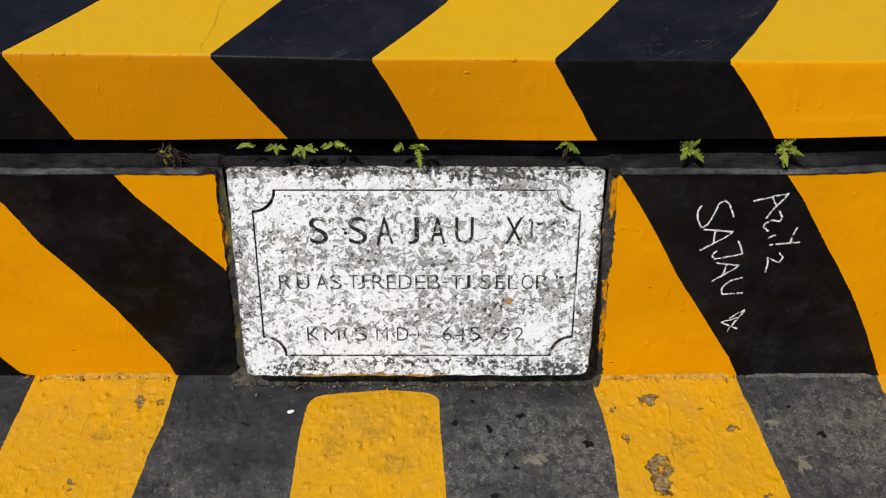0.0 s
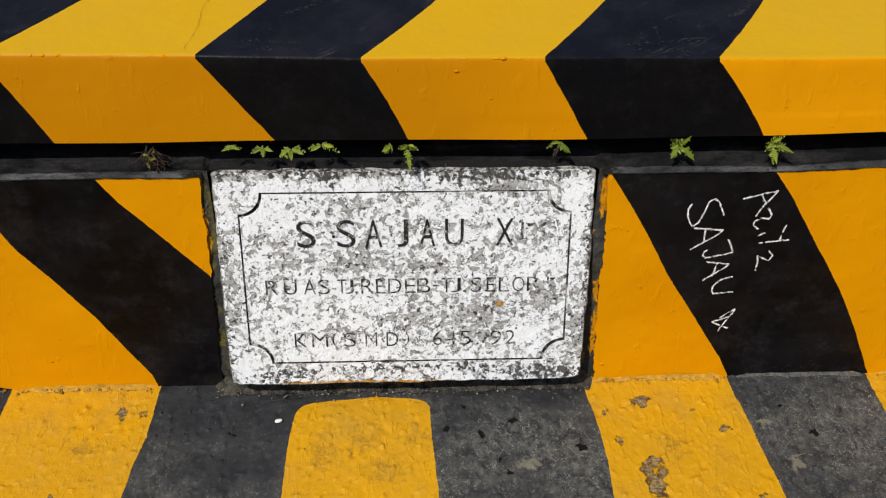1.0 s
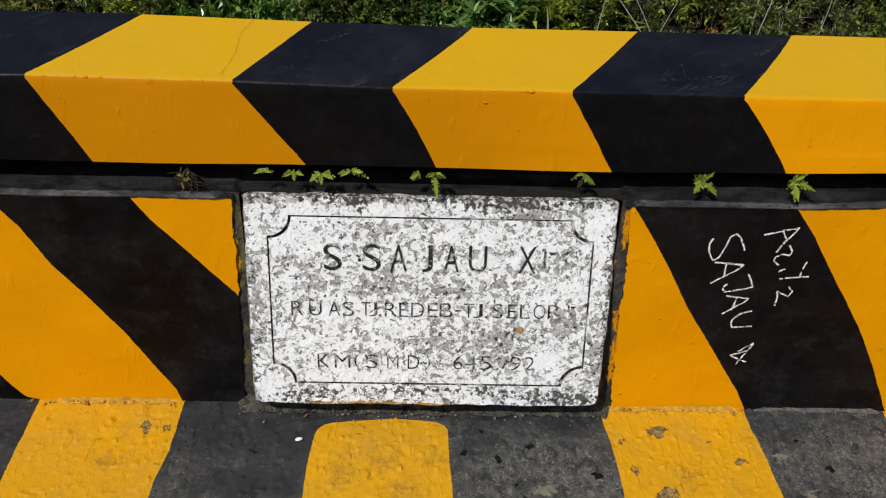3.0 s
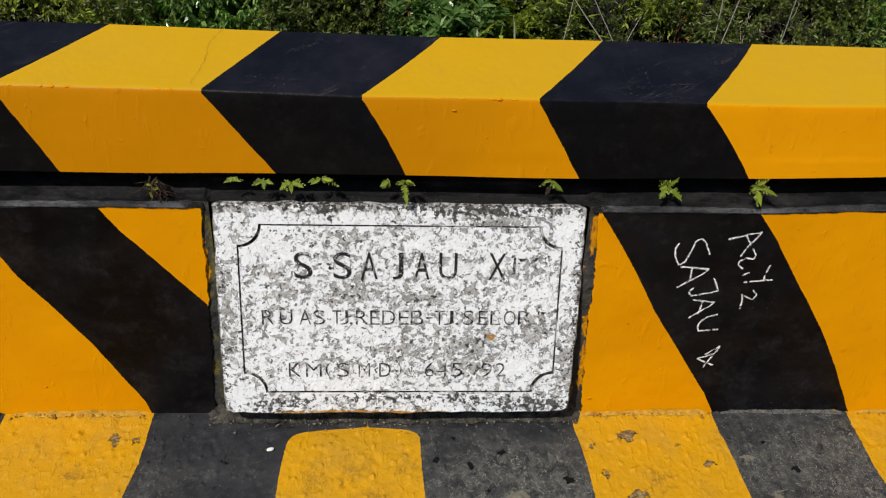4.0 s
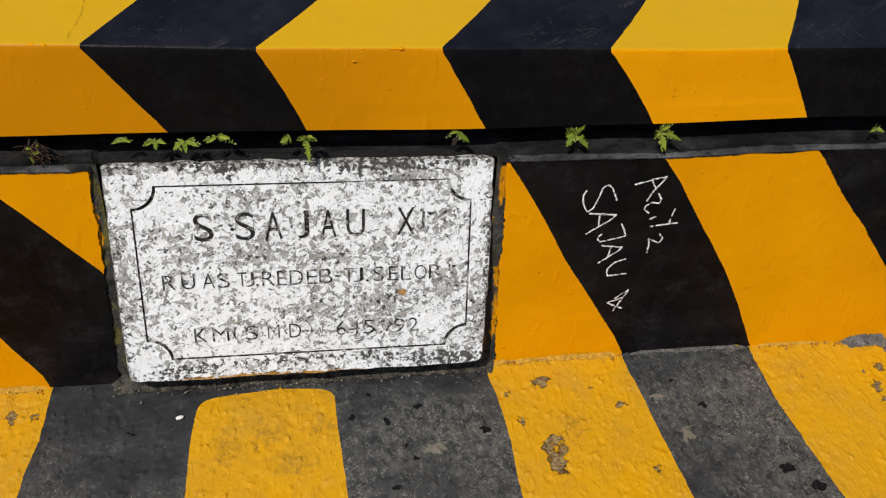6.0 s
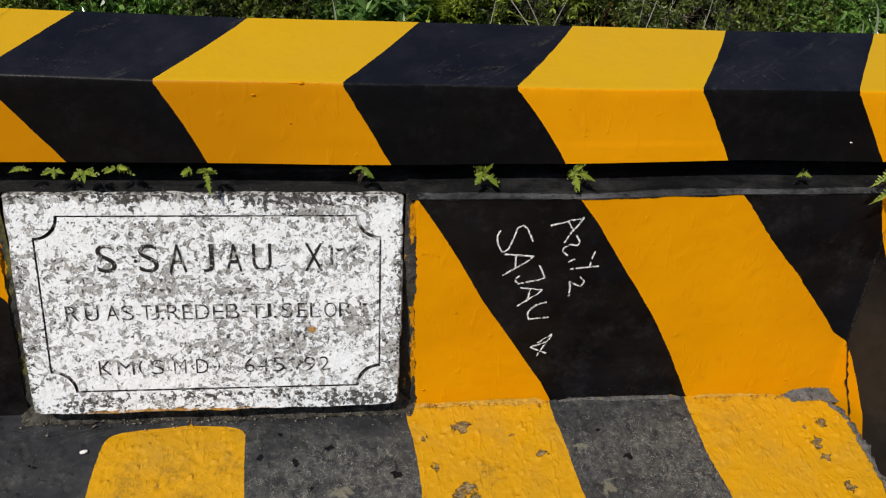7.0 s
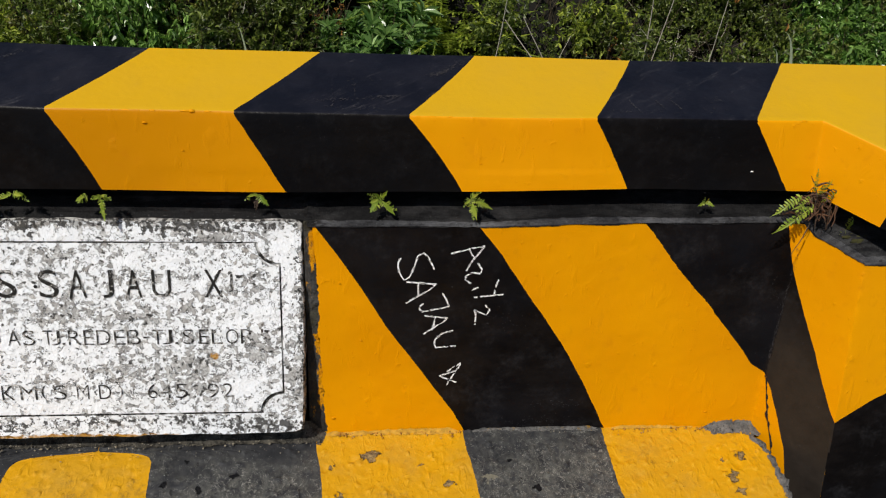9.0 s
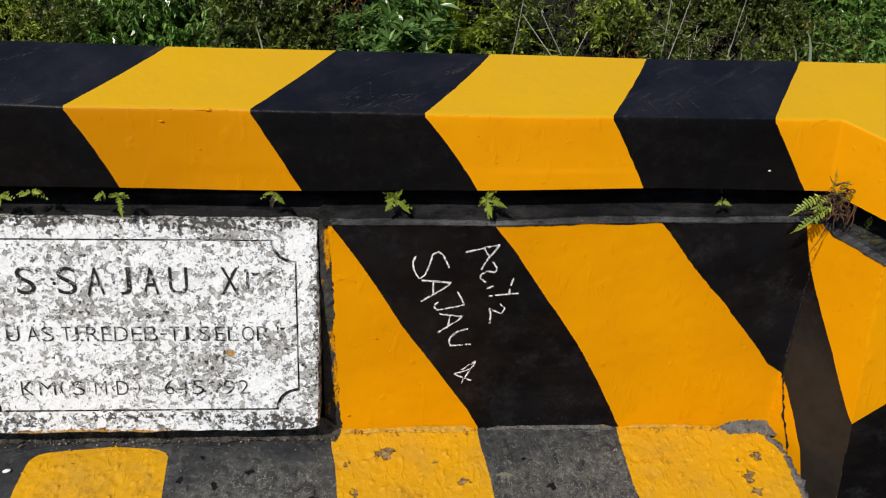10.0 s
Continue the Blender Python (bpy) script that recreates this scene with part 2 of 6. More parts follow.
# worn places of the plaque: centre x, z, half sizes
BARE = ((0.090, 0.165, 0.090, 0.030), (0.085, 0.258, 0.085, 0.016), (-0.075, 0.256, 0.075, 0.013), (-0.288, 0.255, 0.012, 0.055), (-0.287, 0.175, 0.012, 0.018), (0.285, 0.150, 0.013, 0.075),
        (0.150, 0.374, 0.055, 0.009), (0.03, 0.315, 0.03, 0.012), (0.215, 0.300, 0.022, 0.022), (0.235, 0.205, 0.020, 0.040), (0.13, 0.135, 0.03, 0.013))
SOOT = ((0.215, 0.068, 0.085, 0.013), (-0.20, 0.071, 0.06, 0.008), (0.02, 0.080, 0.16, 0.004), (0.0, 0.052, 0.30, 0.003), (0.0, 0.399, 0.30, 0.006), (0.14, 0.392, 0.10, 0.008), (-0.12, 0.390, 0.012, 0.010), (-0.299, 0.12, 0.004, 0.05), (0.298, 0.25, 0.004, 0.10))
OCHRE = ((-0.10, 0.0535, 0.11, 0.0045), (0.02, 0.0530, 0.07, 0.0035), (0.155, 0.188, 0.007, 0.006))
# where the wash is thick and whole
THICK = ((-0.18, 0.372, 0.06, 0.010), (-0.06, 0.376, 0.05, 0.008), (0.275, 0.33, 0.018, 0.06), (-0.20, 0.325, 0.05, 0.020), (0.20, 0.140, 0.04, 0.018), (-0.275, 0.085, 0.025, 0.022), (-0.12, 0.105, 0.10, 0.020), (-0.17, 0.205, 0.05, 0.02), (0.11, 0.335, 0.04, 0.010))


def plaque_paint():
    m = Nodes("flaking_white_limewash")
    height = m.axis(2)
    where = m.math("MULTIPLY", m.math("SUBTRACT", m.noise(13, 5, 0.65), 0.5), 0.40)
    where = m.math("ADD", where, m.ramp(m.spots(BARE, True, 0.05), 1.6, 0.4, 0, 0.085))
    where = m.math("ADD", where, m.ramp(m.spots(THICK, True, 0.05), 1.3, 0.5, 0, -0.10))
    where = m.math("ADD", where, m.ramp(height, 0.387, 0.402, 0, 0.07))
    where = m.math("ADD", where, m.ramp(m.math("ABSOLUTE", m.axis(0)), 0.290, 0.303, 0, 0.07))
    sooty = m.ramp(m.spots(SOOT, True, 0.05), 1.5, 0.6, 0, 1)
    chip = m.noise(88, 5, 0.60, m.warp(30, 0.026))
    flake = m.math("ADD", chip, where)
    gone = m.ramp(flake, 0.562, 0.584)
    # thin dark outlines: relief shade of the flake edges, drawn in colour
    edge = m.ramp(m.math("ABSOLUTE", m.math("SUBTRACT", flake, 0.556)), 0.006, 0.018, 1, 0)
    edge = m.math("MULTIPLY", edge, m.ramp(m.noise(60, 4, 0.65), 0.40, 0.54))
    curl = m.math("MULTIPLY", m.ramp(m.math("ABSOLUTE", m.math("SUBTRACT", m.noise(70, 4, 0.6, None, 0.6), 0.5)), 0.004, 0.012, 1, 0), m.ramp(m.math("ADD", m.noise(36, 4, 0.7), m.math("MULTIPLY", where, 0.5)), 0.47, 0.56))
    speck = m.math("ADD", m.noise(135, 4, 0.60), m.math("ADD", m.math("MULTIPLY", where, 0.36), m.math("MULTIPLY", sooty, 0.15)))
    speck = m.ramp(speck, 0.620, 0.645)
    pale = m.ramp(m.math("ADD", m.noise(115, 5, 0.65), m.math("MULTIPLY", where, -0.2)), 0.50, 0.60)
    bare = m.mix(m.ramp(m.noise(55, 6, 0.75), 0.36, 0.64), (0.27, 0.265, 0.258), (0.52, 0.52, 0.512))
    bare = m.mix(m.math("MULTIPLY", pale, 0.85), bare, (0.70, 0.71, 0.71))
    bare = m.mix(m.ramp(m.noise(15, 3), 0.56, 0.70, 0, 0.40), bare, (0.40, 0.35, 0.29))
    white = m.mix(m.ramp(m.noise(46, 6, 0.7), 0.48, 0.75, 0, 0.45), (0.84, 0.865, 0.895), (0.70, 0.70, 0.69))
    c = m.mix(gone, white, bare)
    c = m.mix(m.math("MULTIPLY", m.math("MAXIMUM", edge, curl), 0.9), c, (0.080, 0.077, 0.073))
    c = m.mix(m.math("MULTIPLY", speck, 0.92), c, (0.040, 0.038, 0.035))
    c = m.mix(m.math("MULTIPLY", m.ramp(m.spots(OCHRE, True, 0.012), 1.2, 0.8), m.ramp(m.noise(60, 5, 0.7), 0.34, 0.44, 0, 0.9)), c, (0.46, 0.225, 0.02))
    n = m.bump(gone, 1.0, -0.0040)
    n = m.bump(m.math("MAXIMUM", curl, speck), 0.9, -0.0020, n)
    n = m.bump(m.noise(75, 5, 0.65), 0.7, 0.007, n)
    n = m.bump(m.noise(210, 4, 0.7), 0.4, 0.0014, n)
    return m.set(c, 0.8, n, 0.15)


def plaque_rim():
    m = Nodes("dirty_plaque_rim")
    c = m.mix(m.ramp(m.noise(70, 6, 0.8), 0.46, 0.58), (0.030, 0.028, 0.026), (0.52, 0.51, 0.49))
    c = m.mix(m.ramp(m.noise(9, 3), 0.66, 0.72, 0, 0.9), c, (0.55, 0.24, 0.01))
    return m.set(c, 0.85, m.bump(m.noise(150, 5, 0.8), 0.7, 0.004), 0.2)


def engraved(name, lo, hi):
    m = Nodes(name)
    f = m.ramp(m.noise(110, 5, 0.75), lo, hi)
    c = m.mix(f, (0.018, 0.017, 0.016), (0.50, 0.49, 0.47))
    return m.set(c, 0.9, m.bump(m.noise(250, 4), 0.5, 0.002), 0.2)


def groove_dirt():
    """Dirt in the border line, whitewashed over where the line has nearly gone."""
    m = Nodes("dirt_in_border_groove")
    c = m.mix(m.ramp(m.noise(90, 5, 0.7), 0.52, 0.64), (0.018, 0.017, 0.016), (0.46, 0.45, 0.43))
    over = m.spots(((0.245, 0.372, 0.034, 0.020), (0.268, 0.345, 0.014, 0.014), (0.10, 0.372, 0.06, 0.008), (-0.258, 0.10, 0.010, 0.030), (0.05, 0.083, 0.05, 0.006), (0.262, 0.20, 0.01, 0.02)), True, 0.03)
    c = m.mix(m.ramp(over, 1.2, 0.7, 0, 0.85), c, (0.60, 0.60, 0.59))
    return m.set(c, 0.9, m.bump(m.noise(250, 4), 0.5, 0.002), 0.2)


def plain(name, color, rough, var=0.35, scale=40, spec=0.4):
    m = Nodes(name)
    dark = tuple(v * (1 - var) for v in color)
    c = m.mix(m.ramp(m.noise(scale, 5, 0.65), 0.3, 0.7), color, dark)
    return m.set(c, rough, m.bump(m.noise(scale * 5, 4), 0.4, 0.002), spec)


def leaf_material(name, lo, hi, through_color, rough=0.45):
    m = Nodes(name)
    isl = m.t.nodes.new("ShaderNodeNewGeometry").outputs["Random Per Island"]
    rnd = m.t.nodes.new("ShaderNodeObjectInfo").outputs["Random"]
    c = m.mix(m.math("POWER", isl, 1.5), lo, hi)
    c = m.mix(m.math("MULTIPLY", rnd, 0.35), c, tuple(v * 0.55 for v in lo))
    c = m.mix(m.ramp(m.noise(60, 4), 0.5, 0.75, 0, 0.4), c, tuple(v * 0.5 for v in lo))
    m.set(c, rough, None, 0.5)
    tr = m.t.nodes.new("ShaderNodeBsdfTranslucent")
    m.val(tr.inputs[0], through_color)
    mx = m.t.nodes.new("ShaderNodeMixShader")
    mx.inputs[0].default_value = 0.26
    m.link(m.b.outputs[0], mx.inputs[1])
    m.link(tr.outputs[0], mx.inputs[2])
    m.link(mx.outputs[0], m.out.inputs[0])
    return m.mat


def paint_black_top():
    m = Nodes("black_paint_with_sky_sheen")
    mid = m.noise(30, 5, 0.65)
    # navy base: the sky's reflection on upward faces, painted into the black
    c = m.mix(m.ramp(m.noise(9, 6, 0.7), 0.42, 0.72), (0.0050, 0.0055, 0.0100), (0.0130, 0.0130, 0.0190))
    c = m.mix(m.ramp(m.noise(90, 7, 0.85, m.scaled((1.0, 0.5, 1.0))), 0.64, 0.78, 0, 0.5), c, (0.045, 0.042, 0.046))
    smear = m.math("MULTIPLY", m.ramp(m.noise(42, 7, 0.75, m.turned(-36, (0.22, 1.6, 1.0))), 0.55, 0.72), m.ramp(m.noise(14, 4, 0.6), 0.46, 0.62))
    c = m.mix(m.math("MULTIPLY", smear, m.ramp(m.noise(300, 4, 0.8), 0.40, 0.62, 0.2, 0.9)), c, (0.085, 0.080, 0.085))
    c = m.mix(m.ramp(m.noise(260, 4, 0.8), 0.69, 0.75, 0, 0.7), c, (0.15, 0.14, 0.14))
    n = m.bump(m.noise(14, 3), 0.30, 0.012)
    n = m.bump(mid, 0.3, 0.004, n)
    n = m.bump(m.noise(420, 3), 0.2, 0.0012, n)
    return m.set(c, m.ramp(mid, 0.3, 0.7, 0.36, 0.52), n, 0.14)


BLACK_TOP = paint_black_top()
BEAM_YELLOW = paint_yellow("yellow_paint_darker_to_left", True)
DUSTY_BLACK = paint_black("dust_filmed_black_paint", (0.030, 0.024, 0.019))
BEAM_BLACK = paint_black("clean_black_gloss_paint", None, 0.45)
YELLOW, BLACK, YELLOW_LIT = paint_yellow(), paint_black(), paint_yellow_lit()
PAVE_Y, PAVE_B = pave_yellow(), pave_black()
MORTAR = mortar("grey_cement_mortar", (0.07, 0.067, 0.062), (0.17, 0.16, 0.145))
DARK_MORTAR = mortar("blackened_cement", (0.006, 0.006, 0.007), (0.026, 0.026, 0.026))


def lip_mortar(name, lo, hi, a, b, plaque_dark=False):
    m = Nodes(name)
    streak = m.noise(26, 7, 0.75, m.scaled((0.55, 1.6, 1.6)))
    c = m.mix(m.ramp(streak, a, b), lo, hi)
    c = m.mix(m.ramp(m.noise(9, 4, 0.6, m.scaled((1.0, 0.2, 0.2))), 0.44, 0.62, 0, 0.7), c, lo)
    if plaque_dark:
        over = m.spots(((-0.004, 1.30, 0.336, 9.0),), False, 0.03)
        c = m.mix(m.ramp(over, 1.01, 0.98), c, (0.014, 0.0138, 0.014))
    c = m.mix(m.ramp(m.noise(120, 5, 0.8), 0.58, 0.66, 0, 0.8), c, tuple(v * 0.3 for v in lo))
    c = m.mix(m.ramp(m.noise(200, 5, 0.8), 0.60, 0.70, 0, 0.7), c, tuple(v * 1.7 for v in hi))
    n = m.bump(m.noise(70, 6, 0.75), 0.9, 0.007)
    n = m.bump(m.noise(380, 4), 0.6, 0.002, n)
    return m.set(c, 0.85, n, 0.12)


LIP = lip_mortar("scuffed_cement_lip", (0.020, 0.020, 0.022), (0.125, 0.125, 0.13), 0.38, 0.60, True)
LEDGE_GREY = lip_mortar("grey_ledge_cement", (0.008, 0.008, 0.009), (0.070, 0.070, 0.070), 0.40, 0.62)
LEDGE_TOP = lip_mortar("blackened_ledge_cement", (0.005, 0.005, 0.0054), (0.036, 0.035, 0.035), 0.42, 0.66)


def pocket_mortar():
    m = Nodes("mossy_paint_smeared_mortar")
    damp = m.ramp(m.axis(0), 0.1, -0.1, 0.15, 1.0)      # moss keeps to the damper of the two gaps
    c = m.mix(m.ramp(m.noise(20, 6, 0.7), 0.3, 0.7), (0.018, 0.018, 0.018), (0.080, 0.078, 0.075))
    c = m.mix(m.math("MULTIPLY", damp, m.ramp(m.noise(26, 5, 0.75, m.scaled((1.4, 1.0, 0.6))), 0.48, 0.58, 0, 0.8)), c, (0.150, 0.135, 0.030))
    c = m.mix(m.math("MULTIPLY", damp, m.ramp(m.noise(60, 5, 0.75), 0.57, 0.66, 0, 0.7)), c, (0.05, 0.06, 0.015))
    c = m.mix(m.ramp(m.noise(40, 5, 0.75, m.scaled((1.5, 1.0, 0.4))), 0.62, 0.68, 0, 0.9), c, (0.55, 0.25, 0.006))
    smear = m.spots(((0.320, 0.366, 0.010, 0.030), (0.316, 0.340, 0.004, 0.020), (0.326, 0.10, 0.006, 0.05), (0.322, 0.185, 0.004, 0.025), (-0.318, 0.30, 0.004, 0.04)), True, 0.02)
    c = m.mix(m.math("MULTIPLY", m.ramp(smear, 1.1, 0.9), m.ramp(m.noise(60, 5, 0.7, m.scaled((2.0, 1.0, 0.4))), 0.34, 0.44)), c, (0.62, 0.27, 0.0))
    c = m.mix(m.ramp(m.noise(140, 5, 0.75), 0.56, 0.66, 0, 0.7), c, (0.010, 0.010, 0.010))
    return m.set(c, 0.85, m.bump(m.noise(120, 5, 0.8), 0.8, 0.006), 0.2)


def gravel_mortar():
    m = Nodes("gritty_dark_mortar")
    c = m.mix(m.ramp(m.noise(45, 7, 0.8), 0.40, 0.60), (0.022, 0.021, 0.019), (0.125, 0.115, 0.095))
    c = m.mix(m.ramp(m.noise(170, 5, 0.8), 0.56, 0.64), c, (0.010, 0.010, 0.010))
    c = m.mix(m.ramp(m.noise(300, 4, 0.7), 0.63, 0.68), c, (0.42, 0.40, 0.35))
    return m.set(c, 0.9, m.bump(m.noise(200, 5, 0.8), 1.0, 0.006), 0.1)


def rubble_mortar():
    m = Nodes("crumbling_grey_mortar")
    c = m.mix(m.ramp(m.noise(60, 7, 0.8), 0.38, 0.62), (0.085, 0.083, 0.080), (0.26, 0.25, 0.235))
    c = m.mix(m.ramp(m.noise(35, 5, 0.75), 0.58, 0.66, 0, 0.85), c, (0.42, 0.23, 0.02))
    c = m.mix(m.ramp(m.noise(170, 5, 0.8), 0.57, 0.64), c, (0.015, 0.015, 0.015))
    return m.set(c, 0.9, m.bump(m.noise(170, 6, 0.8), 1.0, 0.007), 0.1)


GRAVEL = gravel_mortar()
RUBBLE = rubble_mortar()
SCUFF = plain("grey_scuffed_paint", (0.060, 0.056, 0.060), 0.7, 0.5, 200, 0.2)
POCKET = pocket_mortar()
PLAQUE, RIM = plaque_paint(), plaque_rim()
GROOVE = groove_dirt()
ENGRAVED = engraved("dirt_in_deep_letters", 0.55, 0.63)
ENGRAVED_FINE = engraved("dirt_in_shallow_letters", 0.505, 0.61)
CHALK = plain("white_chalk", (0.92, 0.92, 0.92), 0.95, 0.12, 500)
CHALKY = plain("dusty_pale_yellow_mortar", (0.62, 0.34, 0.045), 0.9, 0.55, 70, 0.1)
FLAKE = plain("broken_yellow_paint", (0.50, 0.24, 0.03), 0.8, 0.75, 160)
CRACK = plain("dark_hairline_crack", (0.16, 0.075, 0.01), 0.8)
MOSS = plain("dark_green_moss", (0.050, 0.048, 0.012), 0.95, 0.6, 120)
FERN = leaf_material("fern_green", (0.15, 0.24, 0.02), (0.46, 0.50, 0.07), (0.45, 0.6, 0.06))
DEAD = plain("dead_fern_brown", (0.085, 0.058, 0.040), 0.9, 0.6, 90)
ROOT = plain("dry_root_brown", (0.17, 0.085, 0.045), 0.9, 0.6, 90)
GRIT = plain("grey_and_buff_grit", (0.34, 0.30, 0.23), 0.9, 0.75, 120)
PEBBLE = plain("white_pebble", (0.8, 0.79, 0.76), 0.8, 0.15, 90)
# soil colour taken down to near black to stand in for shade among shrubs
SOIL = plain("shade_toned_leaf_litter_soil", (0.007, 0.006, 0.004), 0.95, 0.6, 2.5)
ASPHALT = plain("grey_asphalt", (0.055, 0.054, 0.052), 0.9, 0.4, 30)
STEM = plain("brown_shrub_stem", (0.10, 0.075, 0.045), 0.85, 0.5, 30)
PALE_STEM = plain("pale_dry_stem", (0.62, 0.57, 0.45), 0.85, 0.4, 30)
LEAF_DARK = leaf_material("dark_small_leaves", (0.018, 0.030, 0.006), (0.24, 0.30, 0.045), (0.24, 0.40, 0.04))
LEAF_MID = leaf_material("broad_green_leaves", (0.034, 0.080, 0.012), (0.32, 0.52, 0.120), (0.25, 0.52, 0.06), 0.25)
LEAF_LANCE = leaf_material("lance_green_leaves", (0.055, 0.120, 0.030), (0.30, 0.46, 0.130), (0.28, 0.52, 0.10), 0.32)
LEAF_LIME = leaf_material("yellow_green_leaves", (0.090, 0.140, 0.018), (0.50, 0.56, 0.070), (0.46, 0.62, 0.05))
LEAF_OLIVE = leaf_material("olive_creeper_leaves", (0.045, 0.058, 0.014), (0.40, 0.39, 0.080), (0.30, 0.34, 0.05))
GRASS = leaf_material("pale_grass_green", (0.58, 0.68, 0.42), (0.72, 0.80, 0.58), (0.55, 0.65, 0.30), 0.5)
LEAF_BIG = leaf_material("large_grey_green_leaves", (0.095, 0.170, 0.070), (0.215, 0.310, 0.140), (0.248, 0.434, 0.124), 0.75)
LEAF_DEAD = leaf_material("withered_orange_leaves", (0.341, 0.155, 0.046), (0.651, 0.310, 0.062), (0.620, 0.310, 0.078))


# ---- building helpers ----
def mesh_object(name, verts, faces, mats, indices=None, parent=None, smooth=True, label=""):
    me = bpy.data.meshes.new(name)
    me.from_pydata([tuple(v) for v in verts], [], faces)
    for m in mats:
        me.materials.append(m)
    if indices is not None:
        me.polygons.foreach_set("material_index", indices)
    me.polygons.foreach_set("use_smooth", [smooth] * len(me.polygons))
    me.update()
    ob = new(name, me)
    ob.parent = parent
    if label:
        ob["label"] = label
    return ob


def part(name, bm, material, parent=None, label="", smooth=False):
    me = bpy.data.meshes.new(name)
    bmesh.ops.recalc_face_normals(bm, faces=bm.faces)
    bm.to_mesh(me)
    bm.free()
    me.materials.append(material)
    me.polygons.foreach_set("use_smooth", [smooth] * len(me.polygons))
    ob = new(name, me)
    ob.parent = parent
    if label:
        ob["label"] = label
    return ob


def lerp_table(table, t):
    """Piecewise linear: table rows are (t, value)."""
    table = sorted(table)
    if t <= table[0][0]:
        return table[0][1]
    for (a, va), (b, vb) in zip(table, table[1:]):
        if t <= b:
            return va + (vb - va) * (t - a) / (b - a)
    return table[-1][1]


def wobble(a, b, seed, size):
    return size * (0.35 * noise.noise((a * 420 + seed, b * 9, seed)) + noise.noise((a * 9 + seed, b * 9, seed)) + 0.6 * noise.noise((a * 40 + seed, b * 40, seed)) + 0.35 * noise.noise((a * 160, b * 160 + seed, seed)))


def striped_sheet(name, rows, edges, place, mats, first, parent, step=0.02, relief=0.0008, label="", index_of=None):
    """A sheet of paint stripes. rows: row keys; edges(row): sorted boundary values along the sheet; place(s, row): the point.
    first: material of the first stripe, the next ones alternate. index_of(stripe, row) may override."""
    table = [edges(r) for r in rows]
    count = len(table[0]) - 1
    cols = []
    for i in range(count):
        widest = max(e[i + 1] - e[i] for e in table)
        cols.append(max(1, math.ceil(widest / (step(i) if callable(step) else step))))
    verts, faces, idx = [], [], []
    for r, e in zip(rows, table):
        for i in range(count):
            for k in range(cols[i]):
                verts.append(place(e[i] + (e[i + 1] - e[i]) * k / cols[i], r))
        verts.append(place(e[-1], r))
    width = sum(cols) + 1
    for j in range(len(rows) - 1):
        c = 0
        for i in range(count):
            for k in range(cols[i]):
                a = j * width + c
                faces.append((a, a + 1, a + 1 + width, a + width))
                idx.append(index_of(i, rows[j]) if index_of else (first + i) % 2)
                c += 1
    verts = [Vector(v) for v in verts]
    verts = [v + Vector((0, -1, 0.25)) * relief * 3 * noise.noise(v * 7) + Vector((0, -1, 0.25)) * relief * 0.35 * noise.noise(v * 45) for v in verts]
    ob = mesh_object(name, verts, faces, mats, idx, parent, True, label)
    ob.data.set_sharp_from_angle(angle=radians(32))
    return ob


# ---- ground, road, pavement ----
def ground_height(x, y):
    if y < 1.9:
        h = -0.45
    elif y < 6.0:
        h = -0.45 - 6.2 * (y - 1.9) / 4.1
    elif y < 8.0:
        h = -6.65
    elif y < 16.0:
        h = -6.65 + 0.86 * (y - 8.0)
    else:
        h = 0.23 + 0.02 * min(y - 16, 200)
    far = max(abs(x), abs(y))
    if y > 1.9 or abs(x) > 12:
        h += 0.25 * noise.noise((x * 0.35, y * 0.35, 3)) + min(far, 400) * 0.008 * noise.noise((x * 0.01, y * 0.01, 7))
    return h


def build_ground():
    def axis(lo, hi, fine):
        v, out = lo, [-4000, -1500, -600, -250, -120, -60, -30]
        while v <= hi:
            out.append(v)
            v += fine
        return [a for a in out if a < lo or a >= lo] + [30, 60, 120, 250, 600, 1500, 4000]
    xs, ys = axis(-14, 16, 0.5), axis(-10, 20, 0.4)
    xs, ys = sorted(set(xs)), sorted(set(ys))
    verts = [(x, y, ground_height(x, y)) for y in ys for x in xs]
    w = len(xs)
    faces = [(j * w + i, j * w + i + 1, j * w + w + i + 1, j * w + w + i) for j in range(len(ys) - 1) for i in range(w - 1)]
    tagged(mesh_object("ground", verts, faces, [SOIL]), "soil and leaf litter on a gully bank, coloured near black as shade", "ground", kind="structure")


build_ground()


def slab(name, x0, x1, y0, y1, z0, z1, material, parent=None, label="", bevel=0.0):
    bm = bmesh.new()
    bmesh.ops.create_cube(bm, size=1, matrix=Matrix.Translation(((x0 + x1) / 2, (y0 + y1) / 2, (z0 + z1) / 2)) @ Matrix.Diagonal((x1 - x0, y1 - y0, z1 - z0, 1)))
    if bevel:
        bmesh.ops.bevel(bm, geom=bm.edges[:], offset=bevel, segments=2, affect="EDGES")
    return part(name, bm, material, parent, label)


tagged(slab("road", -12, 12, -7.0, -0.15, -0.45, -0.20, ASPHALT), "grey asphalt carriageway beside the raised pavement", "road", kind="structure")

